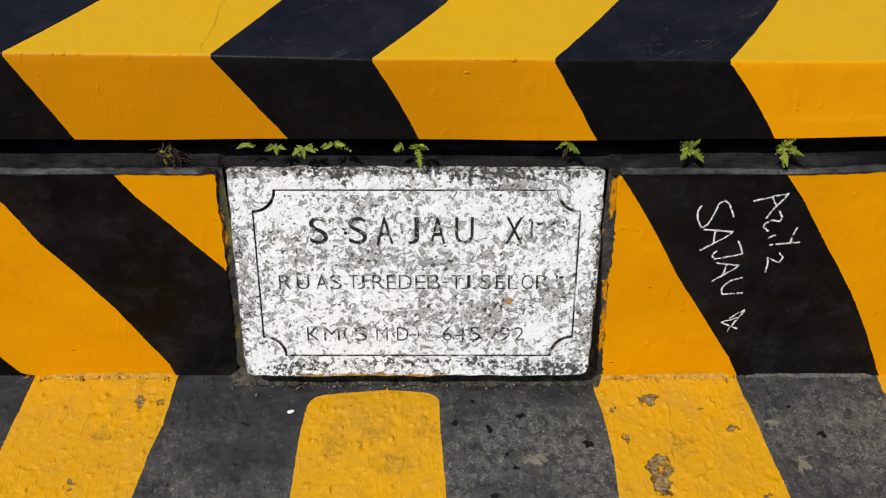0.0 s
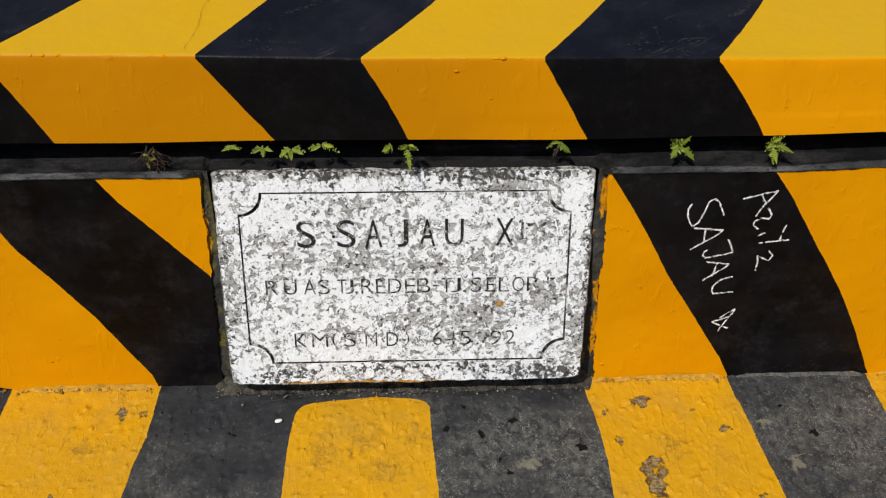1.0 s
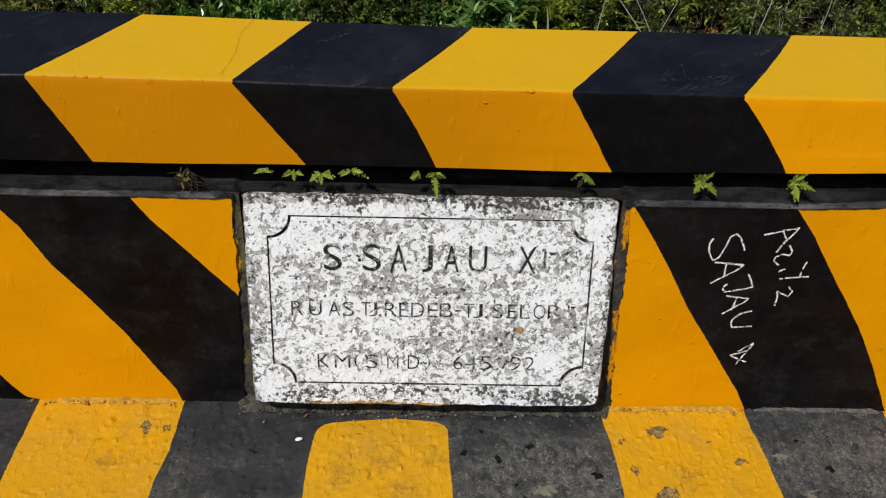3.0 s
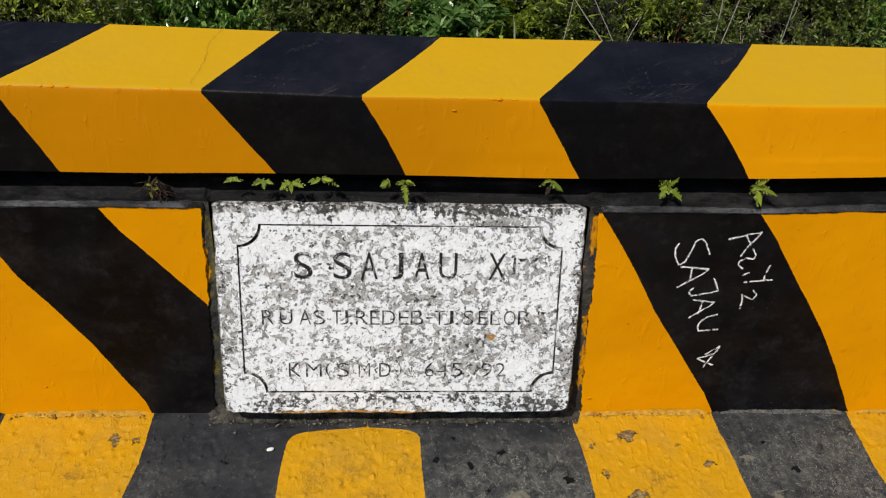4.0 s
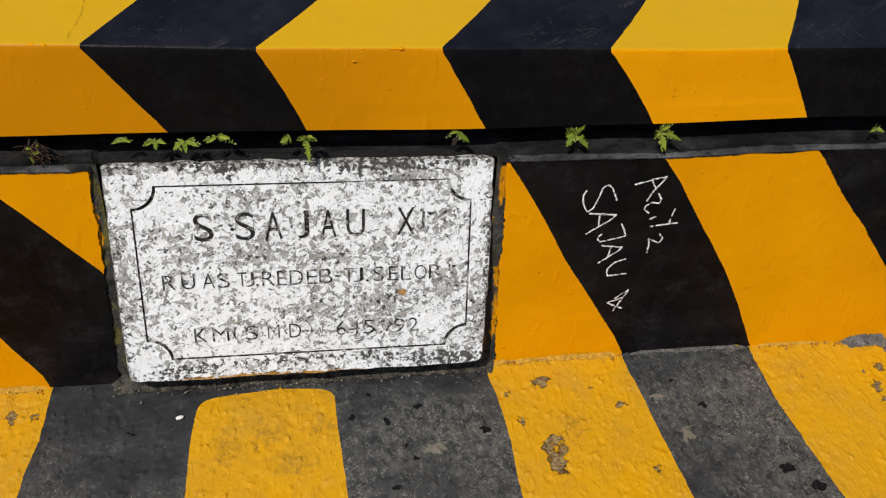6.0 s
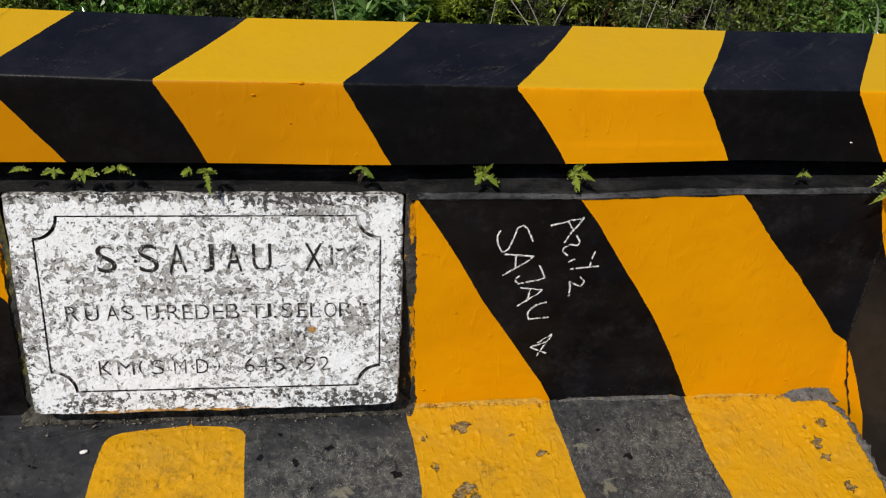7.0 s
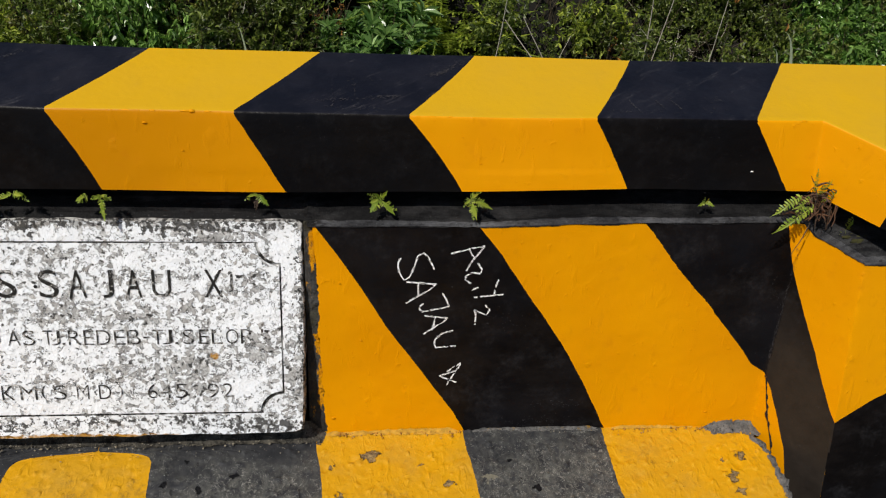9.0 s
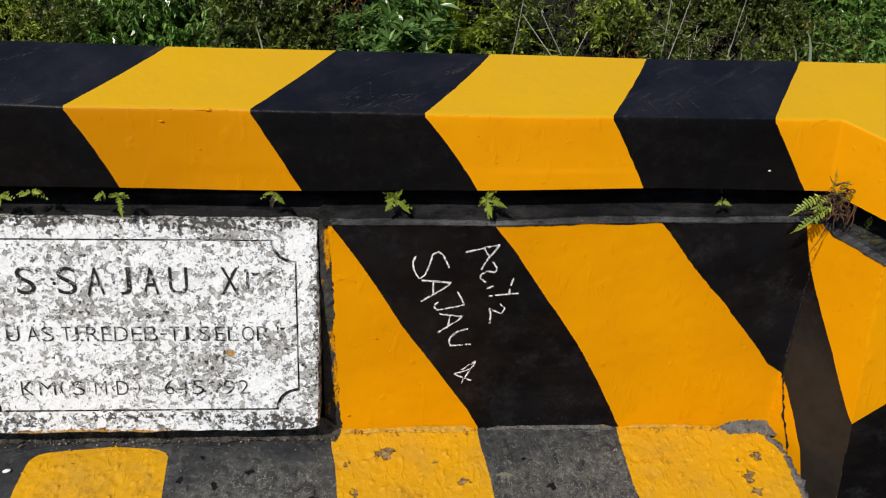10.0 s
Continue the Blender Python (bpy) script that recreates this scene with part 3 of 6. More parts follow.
# stripe edges on the pavement: (y, x)
PAVE = [
    [(0.2, -2.13), (1.25, -2.10)], [(0.2, -1.86), (1.25, -1.82)], [(0.2, -1.58), (1.25, -1.54)], [(0.2, -1.30), (1.25, -1.26)], [(0.2, -1.02), (1.25, -0.98)],
    [(0.2, -0.74), (1.045, -0.710), (1.25, -0.700)],
    [(0.2, -0.52), (0.959, -0.465), (1.034, -0.456), (1.10, -0.444), (1.25, -0.441)],
    [(0.2, -0.24), (0.959, -0.207), (1.089, -0.203), (1.136, -0.199), (1.148, -0.194), (1.156, -0.184), (1.162, -0.160), (1.167, -0.10), (1.171, -0.058), (1.25, -0.058)],
    [(0.2, 0.075), (0.958, 0.049), (1.066, 0.041), (1.148, 0.036), (1.158, 0.030), (1.166, 0.012), (1.169, -0.02), (1.171, -0.058), (1.25, -0.058)],
    [(0.2, 0.39), (0.958, 0.331), (1.033, 0.333), (1.112, 0.328), (1.174, 0.317), (1.25, 0.312)],
    [(0.2, 0.72), (0.958, 0.612), (1.049, 0.600), (1.111, 0.592), (1.174, 0.582), (1.25, 0.575)],
    [(0.2, 1.06), (0.85, 0.892), (0.907, 0.877), (0.981, 0.862), (1.074, 0.846), (1.15, 0.840), (1.25, 0.838)],
    [(0.2, 1.17), (1.07, 1.143), (1.107, 1.140), (1.13, 1.139), (1.156, 1.133), (1.17, 1.12), (1.25, 1.118)],
]
PAVE = [[(0.2, -2.13 - 0.28 * k), (1.25, -2.10 - 0.28 * k)] for k in range(12, 0, -1)] + PAVE


def pave_edges(y):
    inner = [lerp_table(t, y) + wobble(y, i, i * 3.1, 0.0022) for i, t in enumerate(PAVE)]
    return [-6.0] + inner


def pave_place(s, y):
    z = 0.0012 * noise.noise((s * 12, y * 12, 1)) + 0.0022 * noise.noise((s * 4, y * 4, 5))
    rough = 0.4 + 1.1 * max(0.0, noise.noise((s * 6, y * 6, 11)) + 0.25)
    z += rough * (0.0011 * noise.noise((s * 36 + y * 27, y * 44 - s * 33, 2.3)) + 0.0009 * noise.noise((s * 61 + y * 50, y * 70 - s * 55, 6.4)))
    z += 0.010 * max(0.0, noise.noise((s * 82 + y * 60, y * 90 - s * 68, 21.3)) - 0.34) - 0.0080 * max(0.0, noise.noise((s * 48 - y * 36, y * 48 + s * 36, 14.6)) - 0.40)
    return (s, y, z)


pavement = tagged(new("pavement"), "raised pavement with worn black and yellow warning stripes", "pavement", kind="structure")
striped_sheet("painted_top", [-0.15 + 0.05 * i for i in range(19)] + [0.80 + 0.0036 * i for i in range(115)], pave_edges, pave_place, [PAVE_B, PAVE_Y], 0, pavement, lambda i: 0.0036 if i > 14 else 0.03, 0.0,
                    index_of=lambda i, y: 1 - i % 2)
slab("concrete_core", -6.0, 1.115, -0.15, 1.6, -0.45, -0.006, MORTAR, pavement)
slab("concrete_core", 1.13, 2.4, -0.15, 1.0, -0.45, -0.22, MORTAR, pavement)


def pavement_end():
    """The rough grey broken edge where the pavement stops beside the pillar."""
    verts, faces = [], []
    n = 420
    prof = ((-0.005, 0.0015), (0.001, 0.003), (0.006, 0.000), (0.009, -0.008), (0.011, -0.25))
    for i in range(n + 1):
        y = -0.15 + 1.33 * i / n
        x = lerp_table(PAVE[-1], y)
        for d, z in prof:
            k = 0.004 * noise.noise((y * 40, d * 90, 3)) + 0.004 * noise.noise((y * 120, d * 90, 5))
            verts.append((x + d + k, y, z + (k if z > -0.1 else 0)))
    w = len(prof)
    faces = [(i * w + j, i * w + j + 1, (i + 1) * w + j + 1, (i + 1) * w + j) for i in range(n) for j in range(w - 1)]
    mesh_object("broken_edge", verts, faces, [RUBBLE], None, pavement, True, "rough grey broken concrete edge")


pavement_end()

# ---- parapet wall and pillar ----
CORNER, RUN = 1.127, 0.14       # where the wall meets the pillar's side; length of that side
BASE_Y, BATTER, WALL_H = 1.203, 0.2357, 0.403


def rise(s, fall):
    """How much the joint under the coping climbs towards the corner."""
    a = max(0.0, min(1.0, (s - 0.52) / 0.38))
    b = 1 - max(0.0, min(1.0, (s - CORNER) / 0.03)) if fall else 1
    return 0.009 * a * a * (3 - 2 * a) * b


def wall_place(s, z):
    z += rise(s, True) * max(0.0, z / WALL_H) ** 3
    y = BASE_Y + BATTER * z
    if s <= CORNER:
        return (s, y, z)
    f = min(s - CORNER, RUN) / RUN
    k = z / WALL_H
    dx, dy = 0.090 - 0.023 * k, -0.125 + 0.035 * k
    return (CORNER + dx * f + max(0.0, s - CORNER - RUN), y + dy * f, z)


# stripe edges on the wall: (z, s)
EDGE_C = [(0.0, -0.700), (0.005, -0.725), (0.03, -0.745), (0.20, -0.860), (0.42, -1.02)]
EDGE_A = [(0.0, -0.446), (0.026, -0.452), (0.077, -0.483), (0.15, -0.526), (0.227, -0.583), (0.279, -0.624), (0.347, -0.661), (0.42, -0.72)]
EDGE_B = [(0.0, -0.15), (0.23, -0.326), (0.268, -0.363), (0.311, -0.402), (0.362, -0.448), (0.401, -0.475), (0.42, -0.488)]
EDGE_D = [(-0.02, 0.586), (0.0, 0.582), (0.042, 0.560), (0.12, 0.506), (0.213, 0.442), (0.311, 0.384), (0.362, 0.352), (0.397, 0.327), (0.42, 0.313)]
EDGE_E = [(0.0, 0.843), (0.032, 0.827), (0.083, 0.800), (0.161, 0.757), (0.23, 0.711), (0.29, 0.667), (0.352, 0.625), (0.40, 0.587), (0.42, 0.575)]
EDGE_F = [(-0.25, 1.205), (-0.04, 1.205), (-0.03, 1.205), (0.0, 1.193), (0.063, 1.164), (0.095, 1.146), (0.109, 1.134), (0.117, 1.128), (0.136, 1.098), (0.178, 1.064), (0.259, 0.990), (0.324, 0.926), (0.381, 0.876), (0.414, 0.846)]
EDGE_G = [(0.0, 1.268), (0.118, 1.268), (0.131, 1.257), (0.215, 1.207), (0.283, 1.160), (0.322, 1.130), (0.335, 1.124), (0.41, 1.097)]
EDGE_H = [(0.0, 1.268), (0.118, 1.268), (0.16, 1.325), (0.20, 1.40), (0.41, 1.72)]
POCKET_L = [(0.0, -0.330), (0.42, -0.316)]
POCKET_R = [(0.0, 0.334), (0.20, 0.325), (0.36, 0.322), (0.42, 0.320)]
rows_z = [WALL_H * i / 130 for i in range(131)]


def jag(tables, z, seed):
    return [lerp_table(t, z) + wobble(z, seed + i, 17.0 + seed + i * 5.3, 0.0034 if t is EDGE_F and 0.24 < z < 0.39 else 0.0015) for i, t in enumerate(tables)]


def ordered(v):
    out = [v[0]]
    for a in v[1:]:
        out.append(max(a, out[-1]))
    return out


def left_edges(z):
    c = lerp_table(EDGE_C, z)
    stop = lerp_table(POCKET_L, z) + wobble(z, 2, 8.0, 0.006)
    inner = [c - 1.36 + 0.27 * i + (0.0 if i % 2 else 0.01) for i in range(-13, 5)] + jag([EDGE_C, EDGE_A, EDGE_B], z, 1)
    return ordered([-6.0] + [min(a, stop) for a in inner] + [stop])


def right_edges(z):
    start = lerp_table(POCKET_R, z) + wobble(z, 3, 5.0, 0.006)
    return ordered([start] + [max(start, a) for a in jag([EDGE_D, EDGE_E, EDGE_F, EDGE_G, EDGE_H], z, 6)] + [2.4])


parapet = tagged(new("parapet_wall"), "plastered bridge parapet painted in slanting black and yellow stripes", "parapet", kind="structure")
striped_sheet("painted_face", rows_z, left_edges, wall_place, [BLACK, YELLOW], 0, parapet, 0.02, 0.0010)
right_face = striped_sheet("painted_face", [-0.25, -0.2, -0.15, -0.1, -0.05] + rows_z, right_edges, wall_place, [BLACK, YELLOW, DUSTY_BLACK], 1, parapet, 0.006, 0.0010)
for p in right_face.data.polygons:      # road dust clings to the pillar's side
    x, y, z = p.center
    if p.material_index == 0 and x > CORNER + 0.002 and abs(p.normal.x) > 0.3:
        p.material_index = 2

# ledge under the coping: (forward of the wall top, height, material)
LEDGE = [(-0.0014, 0.4008), (0.0, 0.4035), (0.003, 0.4065), (0.008, 0.4085), (0.015, 0.4090), (0.019, 0.4095), (0.024, 0.4125), (0.032, 0.4150), (0.055, 0.4180), (0.11, 0.4190), (0.112, 0.47), (0.12, 0.47)]


def ledge_place(s, i):
    d, h = LEDGE[int(i)]
    x, y, z = wall_place(s, WALL_H)
    last = len(LEDGE) - 2
    lump = 0.004 * noise.noise((s * 6, i * 0.3, 2)) + 0.0016 * noise.noise((s * 28, i * 0.6, 4)) + 0.0011 * noise.noise((s * 95, i, 4)) if 1 < i < last else 0
    edge = max(0.0, min(1.0, (0.312 - abs(s + 0.002) + 0.003 * noise.noise((s * 60, 0, 3))) / 0.008))
    if i < 2:       # a smear of mortar laps raggedly over the paint
        if i == 0:
            h += 0.0018 + 0.0034 * noise.noise((s * 17, 0, 8)) + 0.0022 * noise.noise((s * 60, 0, 8)) + 0.0012 * noise.noise((s * 190, 0, 8))
        p = Vector((x, y, z))
        d -= 0.001 * (3 * noise.noise(p * 7) + 0.35 * noise.noise(p * 45)) + 0.0004
    if i < 8:       # the ledge stands back behind the plaque's top
        d, drop = d + 0.0205 * edge, -0.0035 * edge * (1 - i / 8)
        lump *= 1 - 0.7 * edge
    else:
        drop = 0.0
    return (x + (0.35 * d if s > CORNER else 0), y + d + (0.0016 * noise.noise((s * 40, i, 6)) if 1 < i < last else 0.0), h + lump + drop + z - WALL_H)


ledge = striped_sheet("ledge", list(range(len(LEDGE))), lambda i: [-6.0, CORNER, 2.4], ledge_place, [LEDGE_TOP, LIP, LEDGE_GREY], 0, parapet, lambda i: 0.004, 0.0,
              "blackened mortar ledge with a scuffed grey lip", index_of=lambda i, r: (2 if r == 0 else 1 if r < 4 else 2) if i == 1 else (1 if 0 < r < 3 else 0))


# pocket round the plaque: side reveals and a back
def build_pocket():
    verts, faces = [], []
    n = 24
    for k, table in enumerate((POCKET_L, POCKET_R)):
        base = len(verts)
        for i in range(n + 1):
            z = WALL_H * i / n
            x = lerp_table(table, z) + wobble(z, 2 + k, 8.0 - 3 * k, 0.006)
            y = BASE_Y + BATTER * z
            side = 1 if k == 0 else -1
            verts += [(x, y, z), (x + side * 0.003, y + 0.07, z)]
        faces += [(base + 2 * i, base + 2 * i + 1, base + 2 * i + 3, base + 2 * i + 2) for i in range(n)]
    nx, nz = 10, 60
    for x0, x1 in ((-0.350, -0.3045), (0.3045, 0.350)):
        b = len(verts)
        for j in range(nz + 1):
            for i in range(nx + 1):
                x, z = x0 + (x1 - x0) * i / nx, 0.41 * j / nz
                verts.append((x, BASE_Y + 0.003 + 0.003 * j / nz + BATTER * z + 0.004 * noise.noise((x * 45, z * 45, 2)) + 0.0015 * noise.noise((x * 160, z * 160, 2)), z))
        faces += [(b + j * (nx + 1) + i, b + j * (nx + 1) + i + 1, b + (j + 1) * (nx + 1) + i + 1, b + (j + 1) * (nx + 1) + i) for j in range(nz) for i in range(nx)]
    mesh_object("plaque_pocket", verts, faces, [POCKET], None, parapet, False, "dark rough mortar pocket round the plaque")


build_pocket()
slab("wall_core", -6.0, 2.4, 1.42, 1.53, -0.45, 0.47, DARK_MORTAR, parapet)
slab("wall_core", -6.0, 2.4, 1.33, 1.42, -0.45, 0.395, DARK_MORTAR, parapet)

# ---- coping beam ----
E_Y, E_Z, U_Y, U_Z, K_Y, K_Z = 1.352, 0.577, 1.314, 0.460, 1.510, 0.5945
BEAM_E = [-2.10, -1.83, -1.53, -1.23, -0.90, -0.602, -0.298, -0.061, 0.208, 0.468, 0.757, 1.013]
BEAM_U = [-2.02, -1.74, -1.44, -1.14, -0.82, -0.523, -0.195, 0.006, 0.280, 0.553, 0.817, 1.082]
BEAM_K = [-1.98, -1.70, -1.40, -1.10, -0.78, -0.466, -0.197, 0.061, 0.329, 0.580, 0.842, 1.107]
BEAM_E, BEAM_U, BEAM_K = ([row[0] - 0.29 * k for k in range(12, 0, -1)] + row for row in (BEAM_E, BEAM_U, BEAM_K))
# how far the painted edges bow between their ends, on the front and on the top
BOW_FRONT = {7: 0.003, 9: 0.005, 10: 0.002}
BOW_TOP = {5: 0.003, 7: 0.004, 8: 0.002, 9: 0.004, 10: 0.003}
# the hand-cast beam is not quite level: (x, height) of its front and back arris
LIFT_E = [(-1.2, 0.012), (-0.6, 0.0105), (-0.3, 0.0075), (-0.06, 0.001), (0.2, 0.0), (0.45, -0.002), (0.62, -0.0035), (0.75, -0.001), (1.0, 0.0)]
LIFT_K = [(-1.2, 0.012), (-0.5, 0.010), (-0.2, 0.003), (0.05, -0.001), (0.33, -0.002), (0.58, -0.002), (0.84, -0.004), (1.1, -0.003)]
BEAM_ROWS = [("b", 0.0), ("b", 0.5)] + [("f", i / 20) for i in range(20)] + [("e", i / 3) for i in range(4)] + [("t", i / 20) for i in range(1, 21)] + [("k", 0.5), ("k", 1.0)]


def beam_profile(row):
    kind, v = row
    if kind == "b":
        return (1.47 + (U_Y + 0.004 - 1.47) * v * 2 if v < 0.5 else U_Y + 0.005, U_Z - 0.002)
    if kind == "f":
        return (U_Y + (E_Y - U_Y) * v * 0.97, U_Z + (E_Z - U_Z) * v * 0.97)
    if kind == "e":
        a = radians(10 + 70 * v)
        return (E_Y + 0.005 - 0.006 * math.cos(a), E_Z - 0.0055 + 0.006 * math.sin(a))
    if kind == "t":
        return (E_Y + 0.005 + (K_Y - E_Y - 0.005) * v, E_Z + (K_Z - E_Z) * v)
    return (K_Y + 0.004, K_Z - 0.004) if v < 1 else (K_Y + 0.02, 0.44)


def beam_edges(row):
    kind, v = row
    out = []
    for i, (e, u, k) in enumerate(zip(BEAM_E, BEAM_U, BEAM_K)):
        x = {"b": u, "f": u + (e - u) * v, "e": e, "t": e + (k - e) * v, "k": k}[kind]
        if kind in "ft":
            x += wobble(v + (3 if kind == "t" else 0), i, 40.0 + i, 0.0012) + 4 * v * (1 - v) * (BOW_FRONT if kind == "f" else BOW_TOP).get(i - 12, 0.0)
        out.append(x)
    f = {"b": 0.0, "f": v, "e": 1.0, "t": 1.0, "k": 1.0}[kind]
    return [-6.0] + out + [1.236 + 0.03 * f + (0.5 * v if kind == "t" else 0.5 if kind == "k" else 0.0), 2.4]


def beam_place(s, row):
    y, z = beam_profile(row)
    sag = 0.0035 * noise.noise((s * 2.2, 0.5, 9)) if row[0] in "bf" and row[1] < 0.3 else 0.0
    sag += rise(s, False) * {"b": 1.0, "f": max(0.0, 1 - row[1])}.get(row[0], 0.0)
    rise_e, rise_k = lerp_table(LIFT_E, s), lerp_table(LIFT_K, s)
    sag += {"b": 0.0, "f": rise_e * row[1], "e": rise_e, "t": rise_e + (rise_k - rise_e) * row[1], "k": rise_k}[row[0]]
    if s <= CORNER - 0.005:
        return (s, y, z + sag)
    d = s - CORNER + 0.005
    f = min(d, RUN) / RUN
    bend = {"b": 1.0, "f": 1.0, "e": 1.0}.get(row[0], max(0.0, 1 - row[1] * 1.0) if row[0] == "t" else 0.0)
    dx, dy = 0.093, -0.112
    x = CORNER - 0.005 + (dx * f + max(0.0, d - RUN)) * bend + d * (1 - bend)
    return (x, y + dy * f * bend, z + sag)


coping = tagged(new("coping_beam"), "overhanging concrete coping beam with glossy black and yellow chevrons", "coping", kind="structure")
# top rows take the yellow and black that have sun and sky painted in
striped_sheet("painted_beam", BEAM_ROWS, beam_edges, beam_place, [BEAM_BLACK, BEAM_YELLOW, YELLOW_LIT, BLACK_TOP], 1, coping, 0.006, 0.0008,
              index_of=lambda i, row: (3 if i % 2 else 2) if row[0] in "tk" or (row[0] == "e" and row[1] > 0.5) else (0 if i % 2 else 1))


slab("beam_core", -6.0, 2.4, 1.37, 1.50, 0.470, 0.565, DARK_MORTAR, coping)


def lumps(parent, spots, material, name="paint_lump", proud=0.7):
    for x, y, z, r in spots:
        bm = bmesh.new()
        bmesh.ops.create_icosphere(bm, subdivisions=2, radius=r)
        for v in bm.verts:
            v.co *= 0.6 + 0.4 * noise.noise(v.co * 200 + Vector((x * 90, 0, 0)))
            v.co.x *= 1.6
            v.co.y *= 0.1 + proud
            v.co.z *= 0.8
            v.co += Vector((x, y - proud * r, z + 0.2 * r))
        part(name, bm, material, parent, smooth=True)


def front_y(z):
    return U_Y + (E_Y - U_Y) * (z - U_Z) / (E_Z - U_Z)


lumps(coping, [(x, front_y(z) - 0.0002, z, r) for x, z, r in ((-0.42, 0.545, 0.0022), (0.078, 0.560, 0.0036), (0.13, 0.52, 0.0018), (0.58, 0.505, 0.0022), (0.66, 0.53, 0.0018), (-0.49, 0.53, 0.002), (0.55, 0.545, 0.0016))], YELLOW, proud=0.3)


def crack_line(parent, pts, width, material, name="crack"):
    """A thin uneven dark line along points that lie on a surface."""
    verts, faces = [], []
    pts = [Vector(p) for p in pts]
    fine = []
    for a, b in zip(pts, pts[1:]):
        for i in range(6):
            p = a.lerp(b, i / 6)
            fine.append(p + Vector((noise.noise(p * 90), noise.noise(p * 90 + Vector((5, 0, 0))) * 0.3, 0)) * 0.003)
    fine.append(pts[-1])
    for i, p in enumerate(fine):
        w = width * max(0.12, 0.2 + 1.6 * abs(noise.noise(p * 90)))
        d = (fine[min(i + 1, len(fine) - 1)] - fine[max(i - 1, 0)]).normalized()
        side = d.cross(Vector((0, -0.8, 0.6))).normalized() * w
        verts += [p - side, p + side]
    faces = [(2 * i, 2 * i + 1, 2 * i + 3, 2 * i + 2) for i in range(len(fine) - 1)]
    return mesh_object(name, verts, faces, [material], None, parent, False)


def top_at(x, y, lift=0.0016):
    f = (y - E_Y) / (K_Y - E_Y)
    return (x, y, E_Z + (K_Z - E_Z) * f + lerp_table(LIFT_E, x) * (1 - f) + lerp_table(LIFT_K, x) * f + lift)


crack_line(coping, [top_at(-0.316, 1.365), top_at(-0.308, 1.40), top_at(-0.302, 1.44), top_at(-0.304, 1.47), top_at(-0.288, 1.505)], 0.00035, CRACK)


crack_line(parapet, [Vector(wall_place(a, z)) + Vector((-0.002, -0.003, 0)) for a, z in ((1.131, 0.118), (1.139, 0.09), (1.147, 0.06), (1.157, 0.03), (1.168, 0.0), (1.174, -0.02))], 0.0022, DARK_MORTAR)

# ---- faint scuffs on the black paint of the coping ----
def front_at(x, f):
    y, z = beam_profile(("f", f))
    return (x, y - 0.0011, z + 0.0004 + lerp_table(LIFT_E, x) * f)


def scuffs(name, strokes, seed, at, parent=coping, material=SCUFF, label="faint grey scuff"):
    """Scattered pale specks along faint lines: (x0, v0, x1, v1, spread, count)."""
    rng = random.Random(seed)
    for x0, v0, x1, v1, spread, count in strokes:
        verts, faces = [], []
        along = math.atan2(v1 - v0, x1 - x0)
        for i in range(int(count * 1.6)):
            t = rng.random()
            x, v = x0 + (x1 - x0) * t + rng.gauss(0, spread), v0 + (v1 - v0) * t + rng.gauss(0, spread)
            r, k = rng.uniform(0.0002, 0.0006), len(verts)
            stretch, turn = rng.uniform(1, 4), along + rng.gauss(0, 0.2)
            for q in range(5):
                a = q * 1.257
                p, w = r * stretch * math.cos(a), r * math.sin(a)
                verts.append(at(x + p * math.cos(turn) - w * math.sin(turn), v + p * math.sin(turn) + w * math.cos(turn)))
            faces.append(tuple(range(k, k + 5)))
        mesh_object(name, verts, faces, [material], None, parent, False, label)


scuffs("scuff", [(0.505, 1.452, 0.560, 1.492, 0.0025, 70), (0.515, 1.455, 0.535, 1.468, 0.002, 50), (0.490, 1.455, 0.520, 1.490, 0.006, 9), (0.36, 1.430, 0.42, 1.436, 0.006, 10), (0.36, 1.388, 0.45, 1.394, 0.002, 36), (0.42, 1.396, 0.455, 1.400, 0.0015, 40),
                 (0.34, 1.370, 0.45, 1.366, 0.003, 26), (0.30, 1.38, 0.36, 1.39, 0.003, 18), (0.35, 1.44, 0.352, 1.37, 0.0007, 16), (0.385, 1.43, 0.386, 1.39, 0.0007, 10),
                 (0.815, 1.40, 0.83, 1.366, 0.0007, 22), (0.86, 1.40, 0.872, 1.375, 0.0006, 24), (0.885, 1.40, 0.897, 1.378, 0.0006, 26), (0.905, 1.44, 0.96, 1.36, 0.014, 16), (0.78, 1.372, 0.90, 1.366, 0.003, 26), (0.955, 1.40, 0.965, 1.41, 0.002, 8),
                 (-0.18, 1.455, -0.12, 1.49, 0.0025, 44), (-0.24, 1.39, -0.15, 1.385, 0.002, 40), (-0.20, 1.43, -0.14, 1.40, 0.012, 14), (-0.26, 1.372, -0.10, 1.366, 0.003, 26), (-0.72, 1.46, -0.64, 1.43, 0.008, 30)], 21, lambda x, y: top_at(x, y, 0.0009))


def arris_beads(spots):
    """Thick dried runs of paint that hang along the beam's front arris: (x, half length, half height)."""
    for k, (x, half, r) in enumerate(spots):
        bm = bmesh.new()
        bmesh.ops.create_icosphere(bm, subdivisions=3, radius=1.0)
        lift = lerp_table(LIFT_E, x)
        for v in bm.verts:
            v.co *= 1 + 0.35 * noise.noise(v.co * 2.3 + Vector((k * 7.1, 0, 0)))
            v.co = Vector((x + v.co.x * half, E_Y + 0.0024 + v.co.y * r, E_Z + lift - 0.0016 + v.co.z * r * 0.9 + 0.0006 * noise.noise((x * 300 + v.co.x * 4, 0, k))))
        part("paint_bead", bm, YELLOW, coping, smooth=True)


